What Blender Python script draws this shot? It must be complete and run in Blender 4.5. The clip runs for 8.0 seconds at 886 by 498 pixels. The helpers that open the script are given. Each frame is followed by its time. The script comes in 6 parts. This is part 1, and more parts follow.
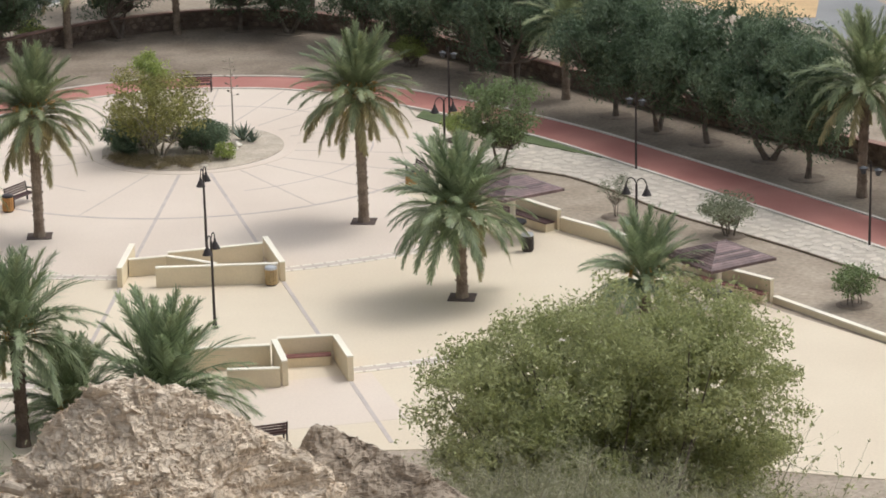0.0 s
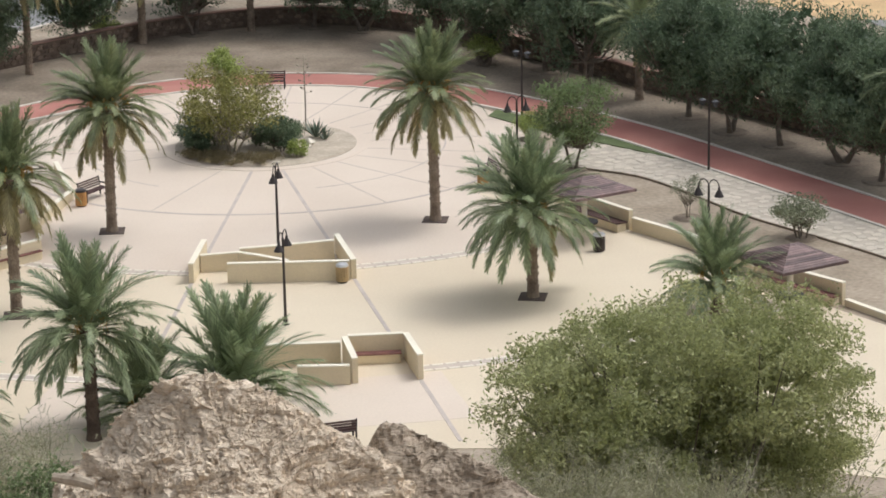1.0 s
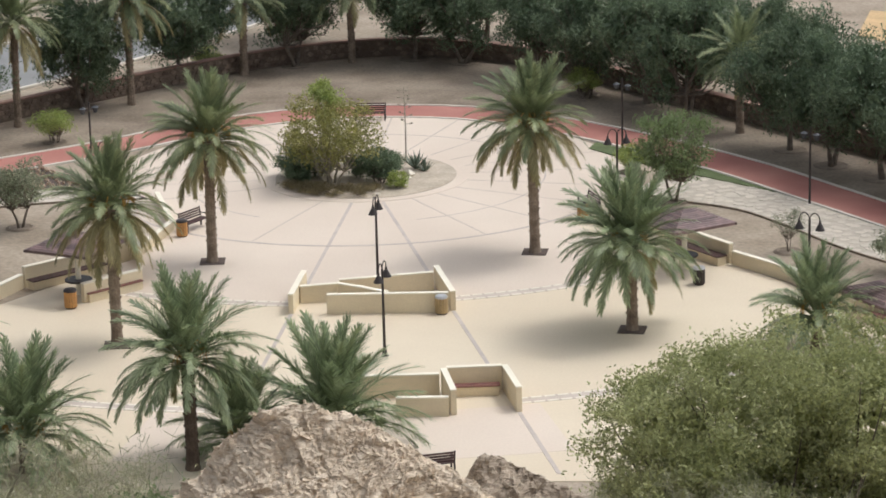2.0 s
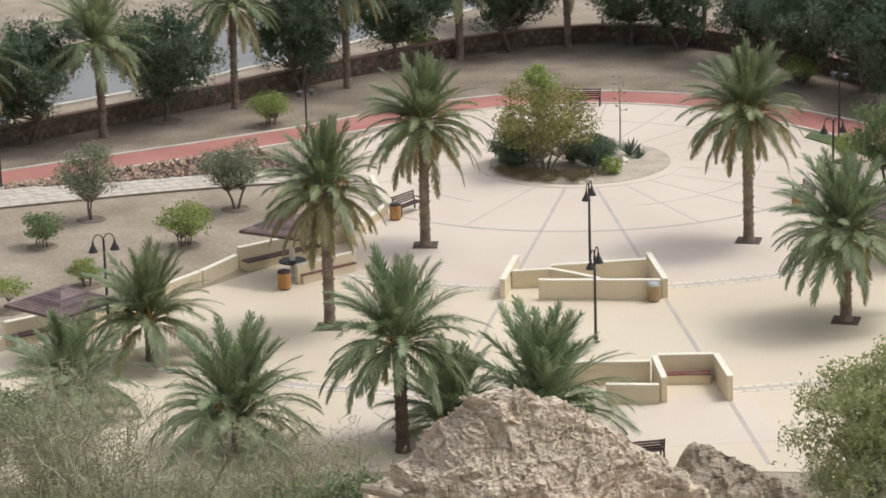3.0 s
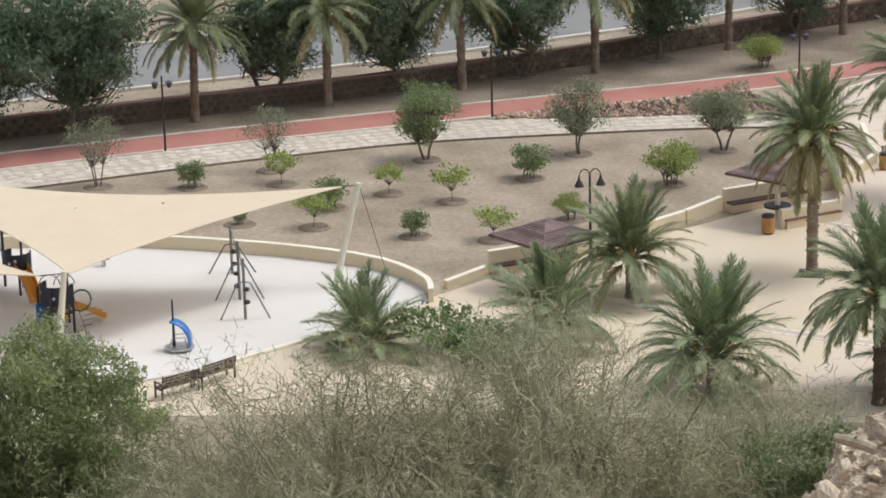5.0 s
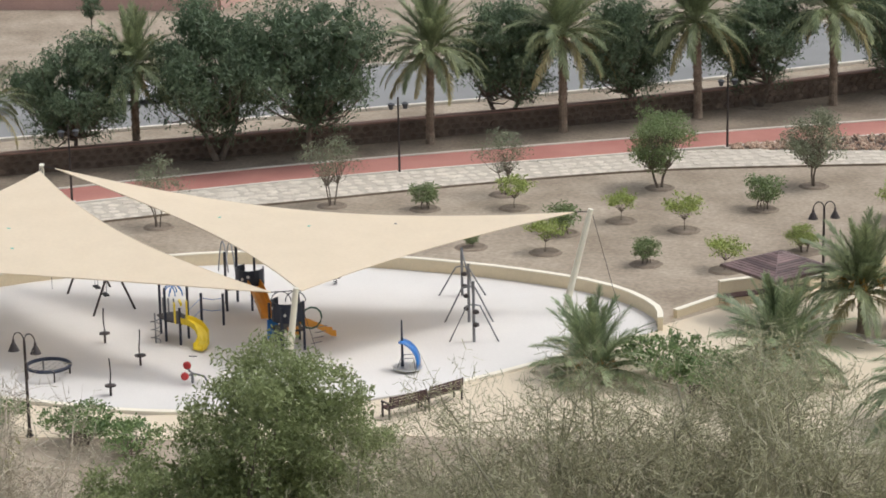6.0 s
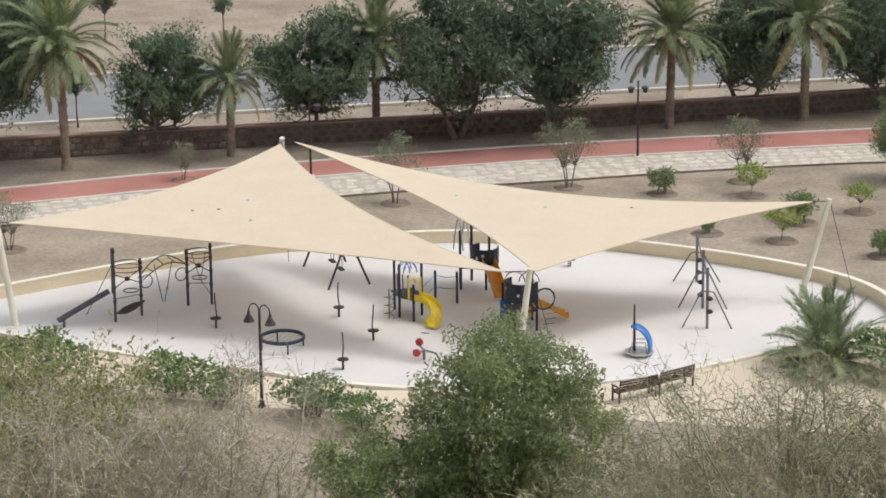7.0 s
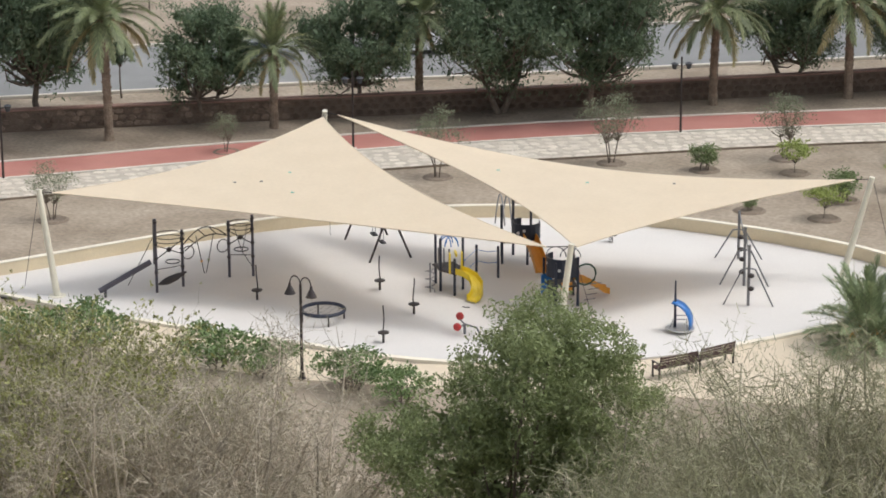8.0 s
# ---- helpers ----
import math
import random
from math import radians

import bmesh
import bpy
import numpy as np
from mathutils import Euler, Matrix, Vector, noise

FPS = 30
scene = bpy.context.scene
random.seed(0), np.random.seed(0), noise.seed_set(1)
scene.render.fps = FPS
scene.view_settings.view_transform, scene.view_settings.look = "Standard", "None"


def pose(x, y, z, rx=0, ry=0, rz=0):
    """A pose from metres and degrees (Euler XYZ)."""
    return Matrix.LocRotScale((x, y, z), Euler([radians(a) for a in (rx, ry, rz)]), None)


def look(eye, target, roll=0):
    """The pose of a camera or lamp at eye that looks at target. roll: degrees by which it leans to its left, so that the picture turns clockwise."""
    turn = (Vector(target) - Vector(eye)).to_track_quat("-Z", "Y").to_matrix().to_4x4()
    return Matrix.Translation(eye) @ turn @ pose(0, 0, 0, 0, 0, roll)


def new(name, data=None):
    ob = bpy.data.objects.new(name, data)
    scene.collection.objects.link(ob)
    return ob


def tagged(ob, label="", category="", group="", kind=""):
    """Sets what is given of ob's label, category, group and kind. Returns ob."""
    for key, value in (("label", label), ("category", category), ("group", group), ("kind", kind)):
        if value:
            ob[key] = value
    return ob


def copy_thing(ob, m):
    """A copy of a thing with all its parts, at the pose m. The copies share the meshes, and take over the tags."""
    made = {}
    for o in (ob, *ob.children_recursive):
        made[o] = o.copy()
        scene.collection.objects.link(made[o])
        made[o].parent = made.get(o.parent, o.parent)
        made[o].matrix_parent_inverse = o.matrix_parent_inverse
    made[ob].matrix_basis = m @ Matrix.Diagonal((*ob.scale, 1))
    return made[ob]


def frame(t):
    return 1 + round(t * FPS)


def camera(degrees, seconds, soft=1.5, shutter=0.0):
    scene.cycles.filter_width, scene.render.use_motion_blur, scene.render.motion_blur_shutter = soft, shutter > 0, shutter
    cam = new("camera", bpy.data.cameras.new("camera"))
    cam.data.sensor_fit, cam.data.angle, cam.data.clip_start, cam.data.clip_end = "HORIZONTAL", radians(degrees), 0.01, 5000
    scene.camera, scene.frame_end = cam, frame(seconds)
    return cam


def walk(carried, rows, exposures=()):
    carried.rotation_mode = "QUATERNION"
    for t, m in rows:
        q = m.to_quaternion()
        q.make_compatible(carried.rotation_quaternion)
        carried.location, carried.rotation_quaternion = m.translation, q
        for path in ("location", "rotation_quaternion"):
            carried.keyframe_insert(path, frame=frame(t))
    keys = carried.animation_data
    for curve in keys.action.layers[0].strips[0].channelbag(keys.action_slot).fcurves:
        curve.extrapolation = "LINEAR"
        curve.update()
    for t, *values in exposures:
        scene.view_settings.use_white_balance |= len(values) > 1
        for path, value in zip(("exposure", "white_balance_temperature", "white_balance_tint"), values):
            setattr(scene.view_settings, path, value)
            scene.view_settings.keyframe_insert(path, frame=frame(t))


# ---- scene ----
cam = camera(17.70, 8.0, soft=1.75)
EYE = 36.0
ROWS = [
    (0.0, 73.687, 1.343, -0.384),
    (0.5, 73.944, 1.320, 0.604),
    (1.0, 73.696, 1.140, 1.170),
    (1.2, 73.914, 1.232, 1.396),
    (2.3, 74.409, 1.447, 4.184),
    (2.5, 74.357, 1.547, 4.950),
    (3.0, 74.209, 1.667, 7.548),
    (3.5, 73.917, 2.049, 10.478),
    (4.0, 73.440, 1.941, 12.618),
    (4.5, 73.036, 1.516, 14.716),
    (4.7, 73.041, 1.480, 15.946),
    (5.8, 73.880, 1.154, 21.748),
    (6.0, 73.888, 1.100, 22.679),
    (6.5, 73.753, 1.054, 25.624),
    (7.0, 73.594, 0.630, 27.743),
    (7.5, 73.237, 0.272, 28.741),
    (8.0, 73.080, 0.295, 28.715),
]
walk(cam, [(t, pose(0, 0, EYE, rx, ry, rz)) for t, rx, ry, rz in ROWS],
     [(0.0, 0.2, 6250, 9), (8.0, 0.2, 6250, 9)])

# ---- light: a bright, hazy overcast day ----
SUN_ELEVATION, SUN_AZIMUTH = 60.0, 63.0
world = bpy.data.worlds.new("sky")
scene.world = world
world.use_nodes = True
wn = world.node_tree
sky = wn.nodes.new("ShaderNodeTexSky")
sky.sky_type, sky.sun_disc = "NISHITA", False
sky.sun_elevation, sky.sun_rotation = radians(SUN_ELEVATION), radians(SUN_AZIMUTH)
sky.air_density, sky.dust_density, sky.ozone_density = 1.0, 5.0, 1.0
haze = wn.nodes.new("ShaderNodeHueSaturation")     # thin overcast greys the blue
haze.inputs["Saturation"].default_value = 0.3
wn.links.new(sky.outputs[0], haze.inputs["Color"])
wn.links.new(haze.outputs[0], wn.nodes["Background"].inputs[0])
wn.nodes["Background"].inputs[1].default_value = 0.147
sun = new("sun", bpy.data.lights.new("sun", "SUN"))
sun.data.energy, sun.data.angle, sun.data.color = 0.70, radians(9), (1.0, 0.97, 0.92)
sun.matrix_world = look((0, 0, 60), (math.sin(radians(180 + SUN_AZIMUTH)) * 60 / math.tan(radians(SUN_ELEVATION)),
                                   math.cos(radians(180 + SUN_AZIMUTH)) * 60 / math.tan(radians(SUN_ELEVATION)), 0))


# ---- materials ----
def mat(name, col, rough=0.85, var=0.15, scale=1.5, fine=25.0, bump=0.25, metal=0.0, col2=None, dist=0.02, per=0.0, island=0.0):
    m = bpy.data.materials.new(name)
    m.use_nodes = True
    nt = m.node_tree
    L, N = nt.links, nt.nodes
    b = N["Principled BSDF"]
    b.inputs["Roughness"].default_value, b.inputs["Metallic"].default_value = rough, metal
    tc = N.new("ShaderNodeTexCoord")
    big = N.new("ShaderNodeTexNoise")
    big.inputs["Scale"].default_value, big.inputs["Detail"].default_value = scale, 5
    fin = N.new("ShaderNodeTexNoise")
    fin.inputs["Scale"].default_value, fin.inputs["Detail"].default_value = fine, 7
    for n in (big, fin):
        L.new(tc.outputs["Object"], n.inputs["Vector"])
    ramp = N.new("ShaderNodeValToRGB")
    c2 = col2 or tuple(min(1, c * (1 + var)) for c in col)
    c1 = col if col2 else tuple(c * (1 - var) for c in col)
    ramp.color_ramp.elements[0].position, ramp.color_ramp.elements[1].position = 0.33, 0.67
    ramp.color_ramp.elements[0].color, ramp.color_ramp.elements[1].color = (*c1, 1), (*c2, 1)
    L.new(big.outputs["Fac"], ramp.inputs["Fac"])
    mul = N.new("ShaderNodeHueSaturation")
    L.new(ramp.outputs["Color"], mul.inputs["Color"])
    mr = N.new("ShaderNodeMapRange")
    mr.inputs["From Min"].default_value, mr.inputs["From Max"].default_value = 0.3, 0.7
    mr.inputs["To Min"].default_value, mr.inputs["To Max"].default_value = 1 - var * 0.7, 1 + var * 0.7
    L.new(fin.outputs["Fac"], mr.inputs["Value"])
    last = mr.outputs[0]
    for amount, kind in ((per, "ShaderNodeObjectInfo"), (island, "ShaderNodeNewGeometry")):
        if amount:
            src = N.new(kind)
            r = N.new("ShaderNodeMapRange")
            r.inputs["To Min"].default_value, r.inputs["To Max"].default_value = 1 - amount, 1 + amount
            L.new(src.outputs["Random" if kind == "ShaderNodeObjectInfo" else "Random Per Island"], r.inputs["Value"])
            mm = N.new("ShaderNodeMath")
            mm.operation = "MULTIPLY"
            L.new(last, mm.inputs[0])
            L.new(r.outputs[0], mm.inputs[1])
            last = mm.outputs[0]
    L.new(last, mul.inputs["Value"])
    L.new(mul.outputs["Color"], b.inputs["Base Color"])
    if bump:
        bp = N.new("ShaderNodeBump")
        bp.inputs["Strength"].default_value, bp.inputs["Distance"].default_value = bump, dist
        L.new(fin.outputs["Fac"], bp.inputs["Height"])
        L.new(bp.outputs[0], b.inputs["Normal"])
    return m


def leafmat(name, col, col2, through_light=0.3, rough=0.55, vary=0.28):
    m = mat(name, col, rough, 0.12 if vary else 0.03, 0.7, 6.0, 0, col2=col2, island=vary, per=0.08 if vary else 0.0)
    N, L = m.node_tree.nodes, m.node_tree.links
    b, out = N["Principled BSDF"], N["Material Output"]
    tr, mix = N.new("ShaderNodeBsdfTranslucent"), N.new("ShaderNodeMixShader")
    hs = [n for n in N if n.bl_idname == "ShaderNodeHueSaturation"][0]
    L.new(hs.outputs[0], tr.inputs["Color"])
    mix.inputs[0].default_value = through_light
    L.new(b.outputs[0], mix.inputs[1])
    L.new(tr.outputs[0], mix.inputs[2])
    L.new(mix.outputs[0], out.inputs["Surface"])
    return m


SAND = mat("sandy_earth", (0.255, 0.202, 0.147), 0.95, 0.26, 0.3, 4.5, 0.4, col2=(0.395, 0.325, 0.248), dist=0.05)
PLAZA_PINK = mat("pinkish_concrete", (0.615, 0.515, 0.42), 0.8, 0.05, 0.12, 9.0, 0.08, col2=(0.675, 0.575, 0.475))
PLAZA_CREAM = mat("cream_concrete", (0.615, 0.515, 0.38), 0.8, 0.05, 0.12, 9.0, 0.08, col2=(0.675, 0.58, 0.435))
JOINT_FAINT = mat("faint_inlay", (0.525, 0.445, 0.375), 0.85, 0.08, 1.0, 20, 0.1)
JOINT = mat("greyish_inlay", (0.49, 0.42, 0.37), 0.85, 0.1, 1.0, 20, 0.1)
PALE_INLAY = mat("pale_inlay", (0.71, 0.65, 0.55), 0.8, 0.06, 1.0, 20, 0.1)
RED_TRACK = mat("red_rubber_track", (0.37, 0.15, 0.12), 0.9, 0.1, 0.3, 30, 0.2, col2=(0.45, 0.205, 0.165))
KERB = mat("pale_kerb", (0.66, 0.61, 0.53), 0.85, 0.12, 0.8, 15, 0.2)
FLAG = mat("flagstone", (0.51, 0.45, 0.37), 0.85, 0.14, 0.9, 9, 0.3, col2=(0.62, 0.56, 0.47), per=0.07, island=0.07)
GROUT = mat("pale_mortar", (0.47, 0.415, 0.34), 0.95, 0.1, 1.5, 12, 0.3)
WALL_PAINT = mat("cream_wall_paint", (0.70, 0.60, 0.42), 0.8, 0.06, 0.5, 12, 0.08)
WALL_CAP = mat("pale_wall_cap", (0.80, 0.74, 0.61), 0.8, 0.05, 0.6, 12, 0.08)
# boundary wall stone: the trees' shade is mixed into this brown
SHADED_STONE = mat("tree_shaded_rubble_stone", (0.10, 0.068, 0.05), 0.9, 0.3, 1.6, 8, 0.6, col2=(0.20, 0.15, 0.115), dist=0.06, per=0.2, island=0.3)
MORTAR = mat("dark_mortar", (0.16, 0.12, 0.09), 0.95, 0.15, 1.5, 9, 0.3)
REDROCK = mat("reddish_cobble", (0.27, 0.16, 0.11), 0.9, 0.2, 3.0, 12, 0.5, col2=(0.46, 0.36, 0.27), per=0.25, island=0.25)
PLAY_FLOOR = mat("white_play_sand", (0.62, 0.588, 0.55), 0.95, 0.04, 0.15, 12.0, 0.15, col2=(0.69, 0.66, 0.625))
ASPHALT = mat("grey_asphalt", (0.205, 0.205, 0.20), 0.95, 0.1, 0.2, 20, 0.2, col2=(0.265, 0.262, 0.255))
SAIL = leafmat("beige_sail_cloth", (0.80, 0.69, 0.525), (0.83, 0.72, 0.555), 0.3, 0.85, 0.0)
STEEL_CREAM = mat("cream_painted_steel", (0.74, 0.70, 0.57), 0.45, 0.05, 2, 20, 0)
DARK_METAL = mat("dark_brown_metal", (0.035, 0.026, 0.024), 0.5, 0.15, 2, 20, 0.05)
BENCH_WOOD = mat("dark_bench_wood", (0.06, 0.026, 0.023), 0.6, 0.2, 2, 25, 0.2, per=0.15)
ROOF_WOOD = mat("weathered_roof_slats", (0.165, 0.108, 0.102), 0.6, 0.25, 2, 25, 0.2, per=0.4)
BROWN_WOOD = mat("red_brown_slats", (0.20, 0.082, 0.068), 0.6, 0.2, 2, 25, 0.2, per=0.2)
TRUNK = mat("palm_trunk", (0.17, 0.125, 0.09), 0.95, 0.3, 2.0, 12, 0.8, col2=(0.31, 0.245, 0.185), dist=0.05)
TRUNK_DARK = mat("dark_palm_trunk", (0.075, 0.052, 0.038), 0.95, 0.3, 2.0, 12, 0.8, col2=(0.15, 0.11, 0.08), dist=0.05)
BARK = mat("grey_brown_bark", (0.12, 0.095, 0.075), 0.95, 0.25, 3.0, 20, 0.6, col2=(0.21, 0.17, 0.135))
TWIG = mat("dry_twig", (0.24, 0.205, 0.16), 0.9, 0.2, 1.0, 20, 0, col2=(0.36, 0.32, 0.25), island=0.3)
BASIN = mat("damp_earth", (0.215, 0.168, 0.125), 0.95, 0.2, 1.5, 10, 0.5)
PIT = mat("dark_pit_soil", (0.10, 0.072, 0.058), 0.95, 0.2, 3, 15, 0.5)
FROND = leafmat("palm_frond_green", (0.205, 0.265, 0.14), (0.41, 0.465, 0.27), 0.38, 0.38)
FROND_OLIVE = leafmat("palm_frond_olive", (0.20, 0.245, 0.125), (0.37, 0.405, 0.22), 0.35, 0.45)
FROND_OLD = leafmat("old_frond_olive", (0.29, 0.26, 0.12), (0.45, 0.38, 0.19), 0.25)
LEAF_DARK = leafmat("dark_tree_leaf", (0.09, 0.135, 0.075), (0.19, 0.245, 0.145), 0.42)
LEAF_OLIVE = leafmat("olive_leaf", (0.285, 0.305, 0.125), (0.43, 0.44, 0.22), 0.45)
LEAF_MID = leafmat("mid_green_leaf", (0.16, 0.215, 0.09), (0.26, 0.32, 0.15), 0.4)
LEAF_LIGHT = leafmat("bright_green_leaf", (0.26, 0.32, 0.085), (0.40, 0.455, 0.15), 0.38)
LEAF_GREY = leafmat("grey_green_leaf", (0.20, 0.22, 0.135), (0.30, 0.32, 0.21))


# ---- mesh helpers ----
class Buf:
    """Gathers vertices and faces for one mesh."""

    def __init__(self):
        self.v, self.f, self.n = [], [], 0

    def add(self, v, f):
        v = np.asarray(v, float).reshape(-1, 3)
        self.v.append(v)
        self.f.extend([tuple(int(i) + self.n for i in q) for q in f])
        self.n += len(v)

    def tube(self, pts, radii, sides=5, cap=True):
        pts = np.asarray(pts, float)
        rings = []
        for i, p in enumerate(pts):
            d = pts[min(i + 1, len(pts) - 1)] - pts[max(i - 1, 0)]
            d = d / (np.linalg.norm(d) + 1e-9)
            a = np.cross(d, (0.13, 0.31, 0.94) if abs(d[2]) < 0.9 else (1.0, 0.1, 0))
            a /= np.linalg.norm(a)
            b = np.cross(d, a)
            t = np.arange(sides) * 2 * np.pi / sides
            rings.append(p + radii[i] * (np.cos(t)[:, None] * a + np.sin(t)[:, None] * b))
        f = [(i * sides + j, i * sides + (j + 1) % sides, (i + 1) * sides + (j + 1) % sides, (i + 1) * sides + j)
             for i in range(len(pts) - 1) for j in range(sides)]
        if cap:
            f += [tuple(range(sides))[::-1], tuple(range((len(pts) - 1) * sides, len(pts) * sides))]
        self.add(np.concatenate(rings), f)

    def box(self, c, s, rz=0.0, m=None):
        x, y, z = (k / 2 for k in s)
        v = np.array([(i * x, j * y, k * z) for i in (-1, 1) for j in (-1, 1) for k in (-1, 1)])
        ca, sa = math.cos(radians(rz)), math.sin(radians(rz))
        v = np.stack([v[:, 0] * ca - v[:, 1] * sa, v[:, 0] * sa + v[:, 1] * ca, v[:, 2]], 1) + np.array(c, float)
        self.add(v, [(0, 1, 3, 2), (4, 6, 7, 5), (0, 4, 5, 1), (2, 3, 7, 6), (0, 2, 6, 4), (1, 5, 7, 3)])

    def quads(self, c, u, w, taper=1.0):
        """Many leaf quads at once: centres c, half axes u (along) and w (across)."""
        v = np.stack([c - u - w, c - u + w, c + u + w * taper, c + u - w * taper], 1).reshape(-1, 3)
        k = np.arange(len(c)) * 4
        self.add(v, np.stack([k, k + 1, k + 2, k + 3], 1))

    def prism(self, pts, z0, z1):
        """A slab over a plan outline (counter-clockwise)."""
        n = len(pts)
        v = [(x, y, z0) for x, y in pts] + [(x, y, z1) for x, y in pts]
        f = [tuple(range(n, 2 * n)), tuple(range(n))[::-1]] + [(i, (i + 1) % n, n + (i + 1) % n, n + i) for i in range(n)]
        self.add(v, f)

    def strip(self, left, right, z0, z1):
        """A slab between two edge lines of equal length."""
        n = len(left)
        v = [(x, y, z1) for x, y in left] + [(x, y, z1) for x, y in right] + [(x, y, z0) for x, y in left] + [(x, y, z0) for x, y in right]
        f = []
        for i in range(n - 1):
            f += [(i, n + i, n + i + 1, i + 1), (2 * n + i, i, i + 1, 2 * n + i + 1), (n + i, 3 * n + i, 3 * n + i + 1, n + i + 1)]
        f += [(0, 2 * n, 3 * n, n), (n - 1, 2 * n - 1, 4 * n - 1, 3 * n - 1)]
        self.add(v, f)

    def mesh(self, name, material, smooth=False):
        me = bpy.data.meshes.new(name)
        me.from_pydata(np.concatenate(self.v).tolist(), [], self.f)
        me.materials.append(material)
        if smooth:
            me.shade_smooth()
        me.update()
        return me


def part(name, buf, material, parent=None, label="", smooth=False):
    me = buf if isinstance(buf, bpy.types.Mesh) else buf.mesh(name, material, smooth)
    ob = new(name, me)
    ob.parent = parent
    if label:
        tagged(ob, label)
    return ob


def thing(name, label, category, m=None, group="", kind=""):
    ob = new(name)
    if m is not None:
        ob.matrix_world = m
    return tagged(ob, label, category, group, kind)


def structure(name, buf, material, label="", category="", smooth=False):
    return tagged(part(name, buf, material, None, "", smooth), label, category, "", "structure")


def spline(pts, step=1.0):
    """A smooth plan line through the points (Catmull-Rom), in even steps."""
    p = [np.array(q, float) for q in pts]
    p = [2 * p[0] - p[1]] + p + [2 * p[-1] - p[-2]]
    out = []
    for i in range(1, len(p) - 2):
        n = max(2, int(np.linalg.norm(p[i + 1] - p[i]) / step))
        for k in range(n):
            t = k / n
            out.append(0.5 * (2 * p[i] + (p[i + 1] - p[i - 1]) * t + (2 * p[i - 1] - 5 * p[i] + 4 * p[i + 1] - p[i + 2]) * t * t
                              + (3 * p[i] - p[i - 1] - 3 * p[i + 1] + p[i + 2]) * t ** 3))
    out.append(p[-2])
    return np.array(out)


def offset(line, d):
    """The plan line shifted by d to its left."""
    g = np.gradient(np.asarray(line, float), axis=0)
    g /= np.linalg.norm(g, axis=1)[:, None]
    return line + d * np.stack([-g[:, 1], g[:, 0]], 1)


def arc(c, r, a0, a1, n):
    t = np.radians(np.linspace(a0, a1, n))
    return np.stack([c[0] + r * np.cos(t), c[1] + r * np.sin(t)], 1)


# ---- ground: one sheet from the hillside under the camera to the horizon ----
def hill(x, y):
    r = math.hypot(x, y)
    base = 34.2 - 0.42 * r
    if r > 74:
        k = min(1, (r - 74) / 18)
        base = (34.2 - 0.42 * 74) * (1 - k) ** 2 if r < 92 else 0.0
    n = noise.fractal(Vector((x * 0.12, y * 0.12, 0.3)), 1.0, 2.0, 5) * 0.8
    fade = max(0.0, min(1.0, (90 - r) / 20)) * min(1, r / 12)
    return max(base + n * fade, -0.03) - 0.03 * (1 - fade)


g = Buf()
radii = [0] + list(np.arange(2, 96, 1.5)) + [98, 104, 112, 122, 135, 150, 170, 200, 250, 350, 600, 1200, 2600]
N_A = 180
gv = [(0, 0, hill(0, 0))]
for r in radii[1:]:
    for k in range(N_A):
        a = 2 * math.pi * k / N_A
        gv.append((r * math.cos(a), r * math.sin(a), hill(r * math.cos(a), r * math.sin(a))))
gf = [(0, 1 + k, 1 + (k + 1) % N_A) for k in range(N_A)]
for i in range(len(radii) - 2):
    a, b = 1 + i * N_A, 1 + (i + 1) * N_A
    gf += [(a + k, b + k, b + (k + 1) % N_A, a + (k + 1) % N_A) for k in range(N_A)]
g.add(gv, gf)
structure("ground", g, SAND, "sandy brown earth sloping from a hillside to flat land", "ground", True)

# ---- plaza ----
C = np.array((-12.8, 142.7))
R_IN, R_OUT = 13.45, 16.25


def polar(r, a):
    """A plan point at radius r from the plaza's centre; a in degrees from the way towards the hill, to the right."""
    t = radians(a)
    return (C[0] + r * math.sin(t), C[1] - r * math.cos(t))


b = Buf()
b.prism([tuple(q) for q in arc(C, R_IN, 0, 360, 97)[:-1]], -0.05, 0.012)
structure("plaza_circle", b, PLAZA_PINK, "pinkish cream concrete round plaza", "pavement")
fore = [(24, 90.5), (24, 100), (17.7, 107.8), (13.2, 113.6), (7.6, 122.6), (3.4, 128.6), (-0.4, 137.6), (-3.0, 150.0), (-22.6, 150.0), (-23.0, 138), (-21.3, 133), (-22.3, 127.6), (-27.4, 119.8),
        (-34.2, 110), (-36.6, 105.3), (-39.7, 99), (-41.7, 95.8), (-45, 92.6), (-50.7, 89.9), (-57, 89.4), (-64, 89), (-72, 88), (-74, 84), (-64, 85), (-54, 86.2), (-48, 88), (-41, 91), (-30, 94), (-12, 97.2), (0, 97.2), (12, 94)]
b = Buf()
b.prism(fore[::-1], -0.05, 0.004)
structure("plaza_forecourt", b, PLAZA_CREAM, "cream concrete forecourt between low walls", "pavement")
# pinkish terrace between the round plaza and the double line
b = Buf()
inner, outer = [polar(13.5, a) for a in np.linspace(-58, 50, 40)], [polar(22.6, a) for a in np.linspace(-27, 40, 40)]
b.strip(outer, inner, 0.0, 0.009)
structure("plaza_terrace", b, PLAZA_PINK, "pinkish cream concrete terrace", "pavement")
b = Buf()
b.strip([polar(43.6, a) for a in np.linspace(-8, 15, 20)], [polar(38.0, a) for a in np.linspace(-8, 15, 20)], 0.0, 0.009)
structure("plaza_lower_terrace", b, PLAZA_PINK, "pinkish cream concrete lower terrace", "pavement")

